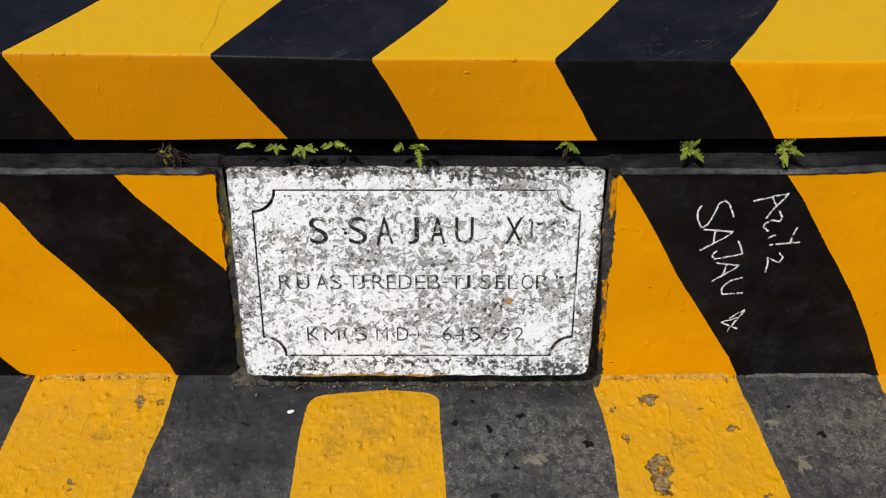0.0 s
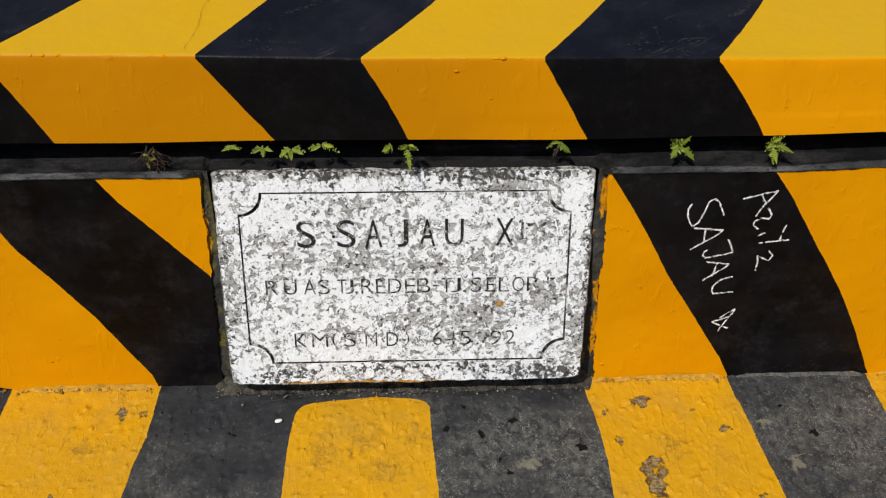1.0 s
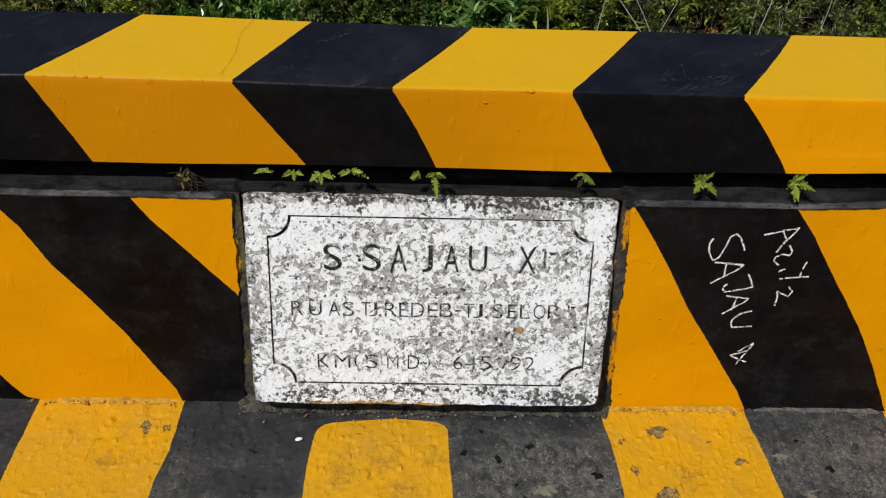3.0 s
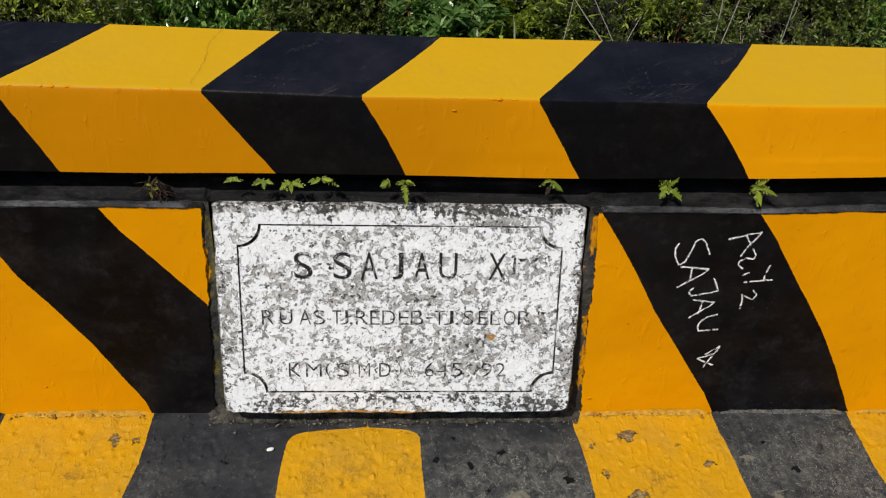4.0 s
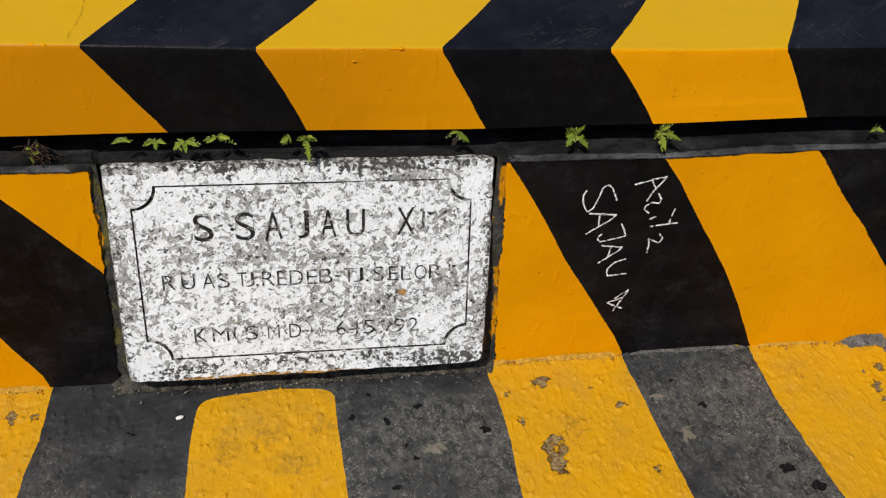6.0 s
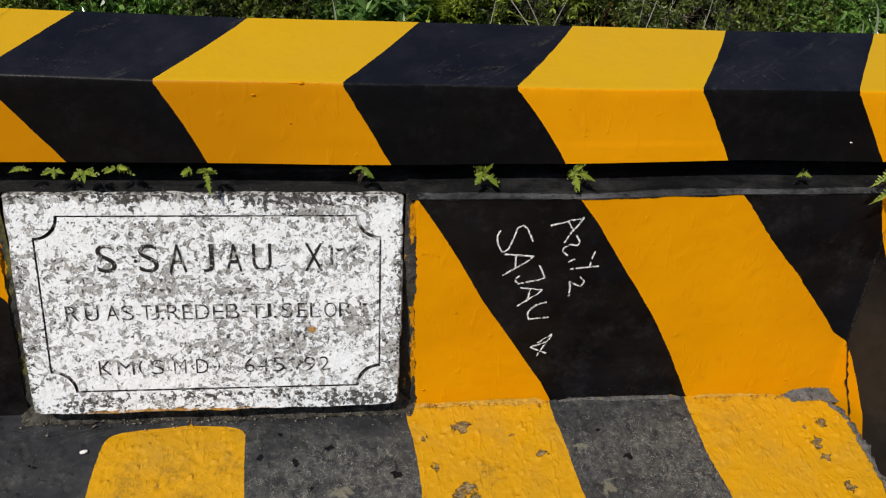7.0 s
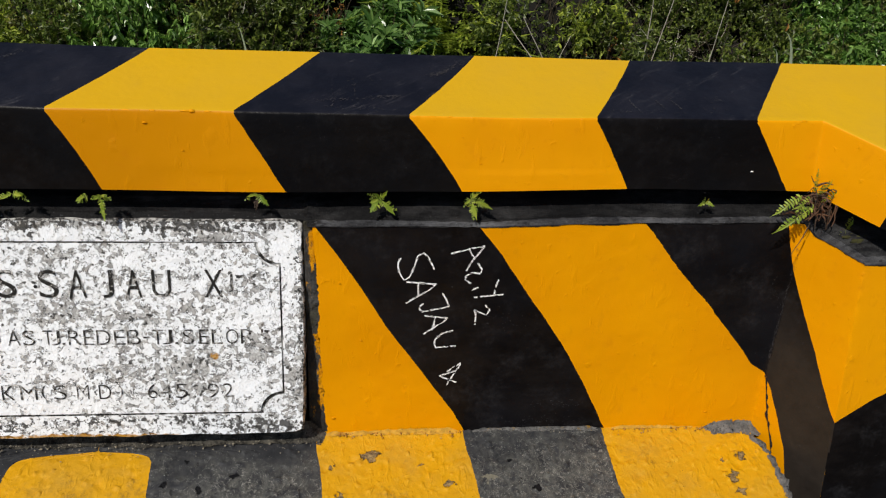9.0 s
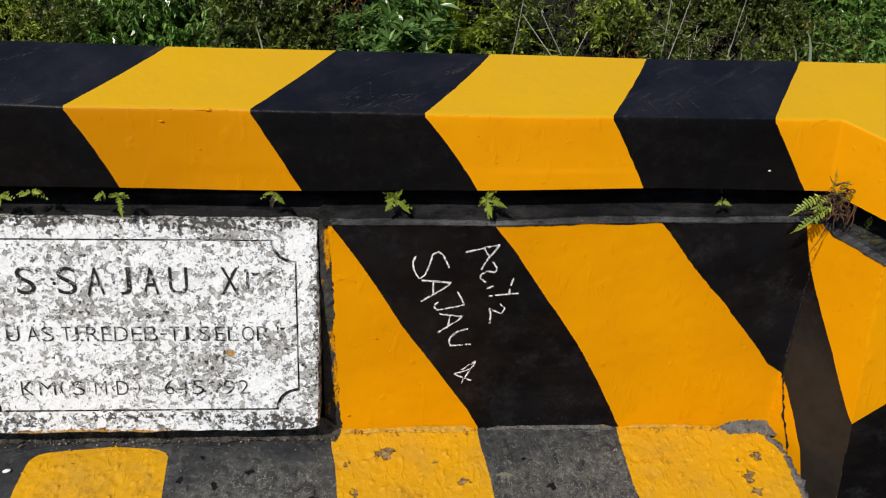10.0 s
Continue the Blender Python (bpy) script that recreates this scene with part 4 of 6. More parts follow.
arris_beads(((-0.530, 0.003, 0.0022), (-0.515, 0.005, 0.0026), (-0.493, 0.006, 0.0024), (-0.470, 0.003, 0.0016), (-0.436, 0.010, 0.0020), (-0.405, 0.005, 0.0016), (-0.362, 0.007, 0.0026), (-0.345, 0.005, 0.0028), (-0.328, 0.003, 0.0018),
             (-0.575, 0.004, 0.0018), (-0.02, 0.009, 0.0013), (0.05, 0.012, 0.0014), (0.09, 0.005, 0.0015), (0.147, 0.005, 0.0028), (0.138, 0.008, 0.0017), (0.17, 0.006, 0.0013), (0.50, 0.010, 0.0014), (0.53, 0.006, 0.0016), (0.60, 0.012, 0.0013),
             (0.66, 0.007, 0.0014), (0.71, 0.010, 0.0015), (1.05, 0.008, 0.0015), (1.09, 0.006, 0.0018)))
scuffs("drip", [(0.945, 0.16, 0.947, 0.02, 0.0007, 18), (0.985, 0.14, 0.988, 0.03, 0.0006, 16), (1.012, 0.12, 1.016, 0.02, 0.0008, 20), (0.90, 0.22, 0.93, 0.20, 0.003, 20), (0.86, 0.035, 0.96, 0.03, 0.004, 16), (0.80, 0.86, 0.95, 0.80, 0.05, 14), (0.30, 0.85, 0.42, 0.75, 0.05, 12)], 22, front_at)

scuffs("scuff", [(1.1275, 0.30, 1.1275, 0.15, 0.0010, 90), (1.129, 0.36, 1.129, 0.30, 0.003, 20), (1.10, 0.30, 1.12, 0.24, 0.006, 16), (0.66, 0.02, 0.82, 0.015, 0.006, 50), (0.70, 0.06, 0.80, 0.055, 0.004, 26), (0.60, 0.24, 0.66, 0.23, 0.012, 20)], 23,
       lambda a, z: Vector(wall_place(a, z)) + Vector((-0.0008, -0.0018, 0.0004)), parapet)

# ---- plaque ----
P_TOP, P_BOT = Vector((0, 1.3125, 0.4035)), Vector((0, 1.1655, 0.0590))
P_DOWN = (P_BOT - P_TOP).normalized()
P_OUT = Vector((1, 0, 0)).cross(P_DOWN).normalized()
if P_OUT.y > 0:
    P_OUT = -P_OUT
P_H = (P_BOT - P_TOP).length + 0.008


def on_plaque(u, v, out=0.0):
    return P_TOP + Vector((u, 0, 0)) + P_DOWN * v + P_OUT * out


def notched_loop(u0, u1, v0, v1, r, n=8, m=30):
    """A rectangle with concave quarter-round corners, and for each point its mate on the outer edge."""
    loop, mate = [], []
    corners = [((u0, v0), (1, 0)), ((u1, v0), (0, 1)), ((u1, v1), (-1, 0)), ((u0, v1), (0, -1))]
    for (cu, cv), (du, dv) in corners:
        su, sv = (1 if cu == u0 else -1), (1 if cv == v0 else -1)
        arc = []
        for i in range(n + 1):
            a = math.pi / 2 * i / n
            arc.append((cu + su * r * math.sin(a), cv + sv * r * math.cos(a)))
        if (cu == u1) == (cv == v0):
            arc.reverse()
        loop += arc
        nxt = corners[(corners.index(((cu, cv), (du, dv))) + 1) % 4][0]
        a0 = arc[-1]
        b0 = (nxt[0] - du * r, nxt[1] - dv * r)
        loop += [(a0[0] + (b0[0] - a0[0]) * i / m, a0[1] + (b0[1] - a0[1]) * i / m) for i in range(1, m)]
    return loop


def build_plaque():
    plaque = tagged(new("name_plaque"), "weathered white cement bridge plaque with engraved letters, flaking", "plaque")
    U0, U1, R = -0.303, 0.303, 0.009
    inner = notched_loop(-0.266, 0.267, 0.036, 0.341, 0.036)
    groove = notched_loop(-0.2632, 0.2642, 0.0388, 0.3382, 0.0375)
    n = len(inner)
    outer = []
    for u, v in inner:      # mates on the slab's outline
        cu, cv = u / 0.2665, (v - 0.1885) / 0.1525
        k = max(abs(cu), abs(cv))
        ou, ov = cu / k * 0.303, 0.1885 + cv / k * (P_H - 0.1885 if cv > 0 else 0.1885)
        ou *= 1 - (0.014 * max(0.0, cv) if ou > 0 else 0.0)
        ou = max(U0, min(U1, ou))
        ov = max(0.0, min(P_H, ov))
        # rounded corners
        for su in (U0, U1):
            for sv in (0.0, P_H):
                rr = 0.022 if (su > 0 and sv > 0) else R
                qu, qv = su - math.copysign(rr, su), (rr if sv == 0 else P_H - rr)
                if (ou - qu) * su > 0 and (ov - qv) * (1 if sv else -1) > 0:
                    d = math.hypot(ou - qu, ov - qv)
                    if d > rr:
                        ou, ov = qu + (ou - qu) * rr / d, qv + (ov - qv) * rr / d
        ou += 0.003 * noise.noise((ou * 25, ov * 25, 1)) + 0.0016 * noise.noise((ou * 150, ov * 150, 1))
        ov += 0.003 * noise.noise((ou * 25, ov * 25, 8)) + 0.0016 * noise.noise((ou * 150, ov * 150, 3))
        outer.append((ou, ov))
    shrink = [(u * 0.991, 0.1885 + (v - 0.1885) * 0.985) for u, v in outer]
    rings = [[on_plaque(u, v, -0.075) for u, v in outer], [on_plaque(u, v, -0.005) for u, v in outer], [on_plaque(u, v, -0.0015) for u, v in [((a + c) / 2, (b + d) / 2) for (a, b), (c, d) in zip(outer, shrink)]],
             [on_plaque(u, v, 0.0006 * noise.noise((u * 40, v * 40, 2))) for u, v in shrink]]
    for f in (0.35, 0.7):
        rings.append([on_plaque(a + (c - a) * f, b + (d - b) * f, 0.0008 * noise.noise((a * 60, b * 60, f))) for (a, b), (c, d) in zip(shrink, inner)])
    rings.append([on_plaque(u, v, 0) for u, v in inner])
    rings.append([on_plaque(u + (g[0] - u) * 0.3, v + (g[1] - v) * 0.3, -0.0045) for (u, v), g in zip(inner, groove)])
    rings.append([on_plaque(u + (g[0] - u) * 0.7, v + (g[1] - v) * 0.7, -0.0045) for (u, v), g in zip(inner, groove)])
    rings.append([on_plaque(u, v, -0.0005) for u, v in groove])
    for f in (0.75, 0.4):
        rings.append([on_plaque(u * f, 0.1885 + (v - 0.1885) * f, -0.0005 + 0.0008 * noise.noise((u * 30, v * 30, f * 9))) for u, v in groove])
    verts = [p for r in rings for p in r]
    faces, idx = [], []
    for j in range(len(rings) - 1):
        for i in range(n):
            k = (i + 1) % n
            faces.append((j * n + i, j * n + k, (j + 1) * n + k, (j + 1) * n + i))
            idx.append(1 if j in (6, 7, 8) else 2 if j < 3 else 0)
    verts.append(on_plaque(0, 0.1885, -0.0005))
    c = len(verts) - 1
    j = len(rings) - 1
    faces += [(j * n + i, j * n + (i + 1) % n, c) for i in range(n)]
    idx += [0] * n
    mesh_object("slab", verts, faces, [PLAQUE, GROOVE, RIM], idx, plaque, False)

    def word(text, u0, u1, v0, h, thin=-0.012, lean=0.0):
        cu = bpy.data.curves.new("letters", "FONT")
        cu.body, cu.size, cu.offset, cu.resolution_u = text, 1.0, thin, 6
        tmp = new("letters", cu)
        me = bpy.data.meshes.new_from_object(tmp.evaluated_get(bpy.context.evaluated_depsgraph_get()))
        bpy.data.objects.remove(tmp)
        bpy.data.curves.remove(cu)
        xs, ys = [v.co.x for v in me.vertices], [v.co.y for v in me.vertices]
        ax, bx, ay, by = min(xs), max(xs), min(ys), max(ys)
        for v in me.vertices:
            fx, fy = (v.co.x - ax) / (bx - ax), (v.co.y - ay) / (by - ay)
            u, w = u0 + (u1 - u0) * fx + lean * (fy - 0.5), v0 + h * (1 - fy)
            v.co = on_plaque(u, w, 0.0007 + 0.0004 * noise.noise((u * 60, w * 60, 0)))
        me.materials.append(ENGRAVED if h > 0.03 or text in "L5" else ENGRAVED_FINE)
        ob = new("lettering", me)
        ob.parent = plaque

    for ch, u0, u1 in (("S", -0.175, -0.145), ("S", -0.111, -0.081), ("A", -0.066, -0.038), ("J", -0.014, 0.004), ("A", 0.022, 0.047), ("U", 0.063, 0.093), ("X", 0.145, 0.174)):
        word(ch, u0, u1, 0.083, 0.047, -0.002)
    word(".", -0.128, -0.119, 0.123, 0.008, 0.0)
    word(".", -0.119, -0.113, 0.108, 0.006, 0.0)
    line = (("R", 148, 183), ("U", 200, 236), ("A", 256, 290), ("S", 297, 330), ("T", 352, 378), ("J", 374, 398), ("R", 420, 455), ("E", 462, 490), ("D", 497, 535), ("E", 545, 575),
            ("B", 580, 618), ("T", 650, 680), ("J", 678, 706), ("S", 735, 765), ("E", 780, 808), ("L", 815, 845), ("O", 855, 890), ("R", 897, 935))
    for ch, a, b in line:
        word(ch, -0.316 + a * 0.000574, -0.316 + b * 0.000574, 0.186, 0.026, -0.012)
    for ch, a, b in (("K", 236, 270), ("M", 285, 330), ("(", 342, 355), ("S", 375, 410), ("M", 437, 470), ("D", 497, 530), (")", 551, 562), ("6", 630, 656), ("4", 664, 697), ("5", 706, 740), ("9", 795, 826), ("2", 838, 866)):
        word(ch, -0.3288 + a * 0.00059, -0.3288 + b * 0.00059, 0.284, 0.026, -0.012)
    for u, v in ((-0.085, 0.208), (0.093, 0.208), (0.116, 0.306)):
        word(".", u, u + 0.005, v, 0.004, 0.0)
    word("-", 0.043, 0.054, 0.198, 0.003, 0.0)
    for u, v, w, h in ((0.186, 0.090, 0.004, 0.030), (0.196, 0.092, 0.012, 0.005), (0.232, 0.186, 0.003, 0.012), (0.237, 0.188, 0.008, 0.003)):
        bm = bmesh.new()
        bm.faces.new([bm.verts.new(on_plaque(a, b, 0.0008)) for a, b in ((u, v), (u + w, v), (u + w, v + h), (u, v + h))])
        part("worn_mark", bm, ENGRAVED_FINE, plaque)
    return plaque


build_plaque()

# ---- rubble mortar fillet along the foot of the wall ----
def build_fillet(x0, x1, depth, height, name, material, seed, y_of, front=0.0036):
    nx, ny = max(8, int((x1 - x0) / 0.004)), 9
    verts = []
    for i in range(nx + 1):
        x = x0 + (x1 - x0) * i / nx
        fade = min(1, (x - x0) / 0.03, (x1 - x) / 0.03)
        for j in range(ny + 1):
            f = j / ny
            d = depth * (0.75 + 0.22 * noise.noise((x * 20, seed, 0)) + 0.12 * noise.noise((x * 110, seed, 4)))
            y = y_of(x) - d * (1 - f)
            z = -0.003 + (front + height * f * f) * max(0.05, fade) * (1 + 0.35 * noise.noise((x * 30, f * 2, seed))) + (0.0035 * noise.noise((x * 160, y * 160, seed)) + 0.0025 * noise.noise((x * 330, y * 330, seed))) * fade * min(1.0, depth / 0.02)
            verts.append((x, y, z))
    w = ny + 1
    faces = [(i * w + j, (i + 1) * w + j, (i + 1) * w + j + 1, i * w + j + 1) for i in range(nx) for j in range(ny)]
    mesh_object(name, verts, faces, [material], None, pavement, True, "rough grey mortar fillet")


build_fillet(-0.345, 0.335, 0.033, 0.032, "mortar_fillet", GRAVEL, 1.0, lambda x: 1.203, 0.006)
build_fillet(-0.70, -0.44, 0.013, 0.006, "mortar_fillet", CHALKY, 4.0, lambda x: 1.204)
build_fillet(0.585, 0.845, 0.010, 0.004, "mortar_fillet", RUBBLE, 7.0, lambda x: 1.204)
build_fillet(0.845, 1.04, 0.007, 0.003, "mortar_fillet", CHALKY, 8.0, lambda x: 1.204)
build_fillet(0.32, 0.585, 0.013, 0.005, "mortar_fillet", CHALKY, 6.0, lambda x: 1.204)
build_fillet(1.03, 1.10, 0.010, 0.007, "mortar_fillet", PAVE_Y, 9.0, lambda x: 1.205)
build_fillet(1.025, 1.152, 0.032, 0.014, "mortar_fillet", RUBBLE, 12.0, lambda x: 1.207)


def crumbs():
    """Loose grit lying along the foot of the wall and the plaque."""
    rng = random.Random(8)
    verts, faces = [], []
    for i in range(1100):
        x = rng.uniform(-0.72, 1.1)
        under = -0.34 < x < 0.33
        if not under and (rng.random() < 0.7 or noise.noise((x * 22, 0, 0)) < 0):
            continue
        y = 1.198 - abs(rng.gauss(0, 0.016 if under else 0.008)) - (0.004 if under else 0.0)
        z = 0.003 if not under else 0.005
        r = (0.0004 + 0.0016 * rng.random() ** 2.5) * (1.3 if under else 1.0)
        k = len(verts)
        for q in range(6):
            d = ((1, 0, 0), (-1, 0, 0), (0, 1, 0), (0, -1, 0), (0, 0, 1), (0, 0, -1))[q]
            verts.append(tuple(c + e * r * rng.uniform(0.6, 1.3) for c, e in zip((x, y, z), d)))
        for a, b in ((0, 2), (2, 1), (1, 3), (3, 0)):
            faces += [(k + a, k + b, k + 4), (k + b, k + a, k + 5)]
    tagged(mesh_object("grit", verts, faces, [GRIT], None, None, False), "loose grey grit along the foot of the wall", "grit", kind="stuff")


crumbs()


def flakes():
    """Crumbs of broken paint and mortar in the angle between wall and pavement."""
    rng = random.Random(19)
    verts, faces = [], []
    for i in range(260):
        x = rng.choice((rng.uniform(-0.72, -0.45), rng.uniform(0.33, 0.58), rng.uniform(0.84, 1.06)))
        if noise.noise((x * 34, 2.0, 0)) < -0.05:
            continue
        y, z = 1.199 - abs(rng.gauss(0, 0.004)), 0.0022
        r = 0.0007 + 0.0026 * rng.random() ** 2
        k = len(verts)
        for d in ((1, 0, 0), (-1, 0, 0), (0, 1, 0), (0, -1, 0), (0, 0, 1), (0, 0, -1)):
            verts.append(tuple(c + e * r * rng.uniform(0.5, 1.4) for c, e in zip((x, y, z), d)))
        for a, b in ((0, 2), (2, 1), (1, 3), (3, 0)):
            faces += [(k + a, k + b, k + 4), (k + b, k + a, k + 5)]
    tagged(mesh_object("paint_flakes", verts, faces, [FLAKE], None, None, False), "crumbs of yellow paint and brown mortar along the wall", "flakes", kind="stuff")


flakes()

# ---- chalk writing on the black stripe ----
CHALK_STROKES = {
    "S": [(0.514, 0.329), (0.506, 0.347), (0.496, 0.357), (0.487, 0.351), (0.482, 0.334), (0.475, 0.315), (0.465, 0.309), (0.457, 0.324), (0.455, 0.338), (0.459, 0.348)],
    "A": [(0.518, 0.301), (0.468, 0.305), (0.518, 0.301), (0.499, 0.285), (0.470, 0.266)],
    "A bar": [(0.489, 0.303), (0.490, 0.279)],
    "J": [(0.531, 0.283), (0.542, 0.259), (0.518, 0.253), (0.497, 0.249), (0.492, 0.257), (0.498, 0.264)],
    "A second": [(0.503, 0.241), (0.540, 0.236), (0.527, 0.224), (0.501, 0.205)],
    "A second bar": [(0.521, 0.239), (0.516, 0.214)],
    "U": [(0.551, 0.211), (0.532, 0.205), (0.521, 0.192), (0.524, 0.178), (0.558, 0.181)],
    "mark": [(0.545, 0.128), (0.568, 0.145), (0.561, 0.130), (0.533, 0.119), (0.562, 0.106)],
    "mark end": [(0.561, 0.130), (0.546, 0.101)],
    "upper": [(0.542, 0.357), (0.569, 0.364), (0.594, 0.369), (0.579, 0.347), (0.571, 0.333), (0.568, 0.326)],
    "upper bar": [(0.570, 0.364), (0.575, 0.354), (0.580, 0.347)],
    "curl": [(0.586, 0.339), (0.593, 0.328), (0.590, 0.320), (0.578, 0.322), (0.568, 0.316), (0.568, 0.309), (0.576, 0.302)],
    "dot": [(0.580, 0.290), (0.589, 0.294)],
    "tee": [(0.584, 0.275), (0.605, 0.278), (0.632, 0.280)],
    "tee arm": [(0.622, 0.308), (0.619, 0.296), (0.617, 0.280)],
    "tail": [(0.604, 0.259), (0.612, 0.251), (0.606, 0.242), (0.594, 0.247), (0.586, 0.250), (0.589, 0.240), (0.588, 0.223)],
}


def build_chalk():
    chalk = tagged(new("chalk_writing"), "hand-scrawled white chalk writing on the black paint", "writing")
    rng = random.Random(5)
    for name, pts in CHALK_STROKES.items():
        verts, faces = [], []
        pts = [Vector(p) for p in pts]
        smooth = []
        for i in range(len(pts) - 1):
            p0, p1, p2, p3 = pts[max(i - 1, 0)], pts[i], pts[i + 1], pts[min(i + 2, len(pts) - 1)]
            n = max(4, int((p2 - p1).length / 0.0012))
            for k in range(n):
                t = k / n
                smooth.append(p1.lerp(p2, t) + ((p2 - p0) - (p3 - p1)) * 0.06 * t * (1 - t) * 2)
        smooth.append(pts[-1])
        for i, p in enumerate(smooth):
            d = (smooth[min(i + 1, len(smooth) - 1)] - smooth[max(i - 1, 0)])
            d = d.normalized() if d.length else Vector((1, 0))
            side = Vector((-d.y, d.x))
            # three broken lanes of chalk grains along the stroke
            for lane in (-0.0010, 0.0, 0.0010):
                if noise.noise((p.x * 170 + lane * 9000, p.y * 170, lane * 4000)) < -0.14:
                    continue
                c = p + side * (lane * rng.uniform(0.6, 1.15)) + d * rng.uniform(-0.0006, 0.0006)
                r = rng.uniform(0.0004, 0.0011)
                base = len(verts)
                for q in range(5):
                    a = q * 1.257 + 0.4
                    o = d * (1.6 * r * math.cos(a)) + side * (0.75 * r * math.sin(a) * rng.uniform(0.6, 1.3))
                    v = Vector(wall_place(c.x + o.x, c.y + o.y))
                    v += Vector((0, -1, 0.25)) * 0.001 * (3 * noise.noise(v * 7) + 0.35 * noise.noise(v * 45)) + Vector((0, -0.97, 0.23)) * 0.0011
                    verts.append(v)
                faces.append(tuple(range(base, base + 5)))
        mesh_object("stroke", verts, faces, [CHALK], None, chalk, False)


build_chalk()


# ---- small ferns in the gap under the coping ----
def rand_dir(rng, lift=0.0):
    v = Vector((rng.gauss(0, 1), rng.gauss(0, 1), rng.gauss(0, 1) + lift))
    return v.normalized()


def leaf(verts, faces, base, d, n, length, width, fold=0.25):
    d, n = d.normalized(), n.normalized()
    s = d.cross(n)
    if s.length < 1e-3:
        return
    s.normalize()
    n = s.cross(d)
    k = len(verts)
    tip = base + d * length - n * length * 0.18
    low, high = base + d * length * 0.22, base + d * length * 0.58 - n * length * 0.04
    lift = n * width * fold
    verts += [base, low + s * width * 0.36 + lift * 0.7, high + s * width * 0.46 + lift, tip, high - s * width * 0.46 + lift, low - s * width * 0.36 + lift * 0.7]
    faces += [(k, k + 1, k + 2, k + 3), (k, k + 3, k + 4, k + 5)]


def stem_tube(verts, faces, pts, r0, r1):
    prev = None
    for i, p in enumerate(pts):
        r = r0 + (r1 - r0) * i / (len(pts) - 1)
        k = len(verts)
        verts += [p + Vector((r * math.cos(a), r * math.sin(a), 0)) for a in (0.3, 2.4, 4.5)]
        if prev is not None:
            faces += [(prev + q, prev + (q + 1) % 3, k + (q + 1) % 3, k + q) for q in range(3)]
        prev = k


def frond(verts, faces, base, direction, up, length, width, pairs, droop, rng, plump=0.62):
    d, u = Vector(direction).normalized(), Vector(up).normalized()
    side = d.cross(u).normalized()
    u = side.cross(d).normalized()
    spine = []
    curl = rng.uniform(-0.25, 0.25)
    for i in range(pairs + 2):
        t = i / (pairs + 1)
        spine.append(Vector(base) + d * length * t - u * droop * length * t * t + side * curl * length * t * t)
    for i in range(len(spine) - 1):
        a, b = spine[i], spine[i + 1]
        w = length * 0.014 * (1 - 0.6 * i / len(spine))
        k = len(verts)
        verts += [a - side * w, a + side * w, b + side * w, b - side * w]
        faces.append((k, k + 1, k + 2, k + 3))
    for i in range(1, pairs + 1):
        t = i / (pairs + 1)
        half = length / (pairs + 1) * plump * rng.uniform(0.8, 1.2)
        for s in (-1, 1):
            if rng.random() < 0.13:
                continue
            w = width * (math.sin(math.pi * (0.18 + 0.76 * t)) ** 0.8) * rng.uniform(0.7, 1.2)
            p = spine[i]
            tip = p + side * s * w + d * half * rng.uniform(0.4, 1.1) - u * w * rng.uniform(-0.2, 0.6)
            k = len(verts)
            mid = p.lerp(tip, 0.55)
            lift = u * w * rng.uniform(0.0, 0.25)
            verts += [p - d * half * 0.4, p + d * half * 0.4, mid + d * half * 0.8 + lift, tip + d * half * 0.25, tip - d * half * 0.25, mid - d * half * 0.8 + lift]
            faces.append((k, k + 1, k + 2, k + 3, k + 4, k + 5))
    k = len(verts)
    e = spine[-1]
    verts += [e - side * width * 0.3, e + side * width * 0.3, e + d * length * 0.14 - u * droop * length * 0.15]
    faces.append((k, k + 1, k + 2))


def small_fern(x, y, z, fronds, seed, label, dead=0):
    rng = random.Random(seed)
    fern = tagged(new("fern"), label, "fern", "ferns in the wall joint")
    fern.location = (x, y, z)
    for dx, dy, dz, length, width, pairs in fronds:
        verts, faces = [], []
        length, width = length * (0.82 if length > 0.06 else 0.66), width * 0.75
        frond(verts, faces, (rng.uniform(-0.004, 0.004), 0, 0), (dx, dy, dz), (rng.uniform(-0.6, 0.5), -0.6, 0.8), length * rng.uniform(0.85, 1.1), width * 1.1, pairs + 2, rng.uniform(0.1, 0.7), rng, 0.55)
        blade = Vector((dx, dy, dz))
        leaf(verts, faces, Vector((0, -0.001, 0)) + blade.normalized() * length * 0.2, blade + Vector((0, 0, -0.12)), Vector((rng.uniform(-0.4, 0.4), -0.7, 0.7)), length * 0.95, width * 1.1, 0.12)
        mesh_object("frond", verts, faces, [FERN], None, fern, False)
    for i in range(dead):
        verts, faces = [], []
        frond(verts, faces, (rng.uniform(-0.006, 0.006), 0, 0), (rng.uniform(-0.8, 0.8), -0.5, rng.uniform(-0.9, 0.2)), (0, -0.7, 0.7), rng.uniform(0.02, 0.04), 0.004, 5, 0.8, rng)
        mesh_object("dead_frond", verts, faces, [DEAD], None, fern, False, "withered brown frond")
    return fern


G_Y, G_Z = 1.314, 0.444


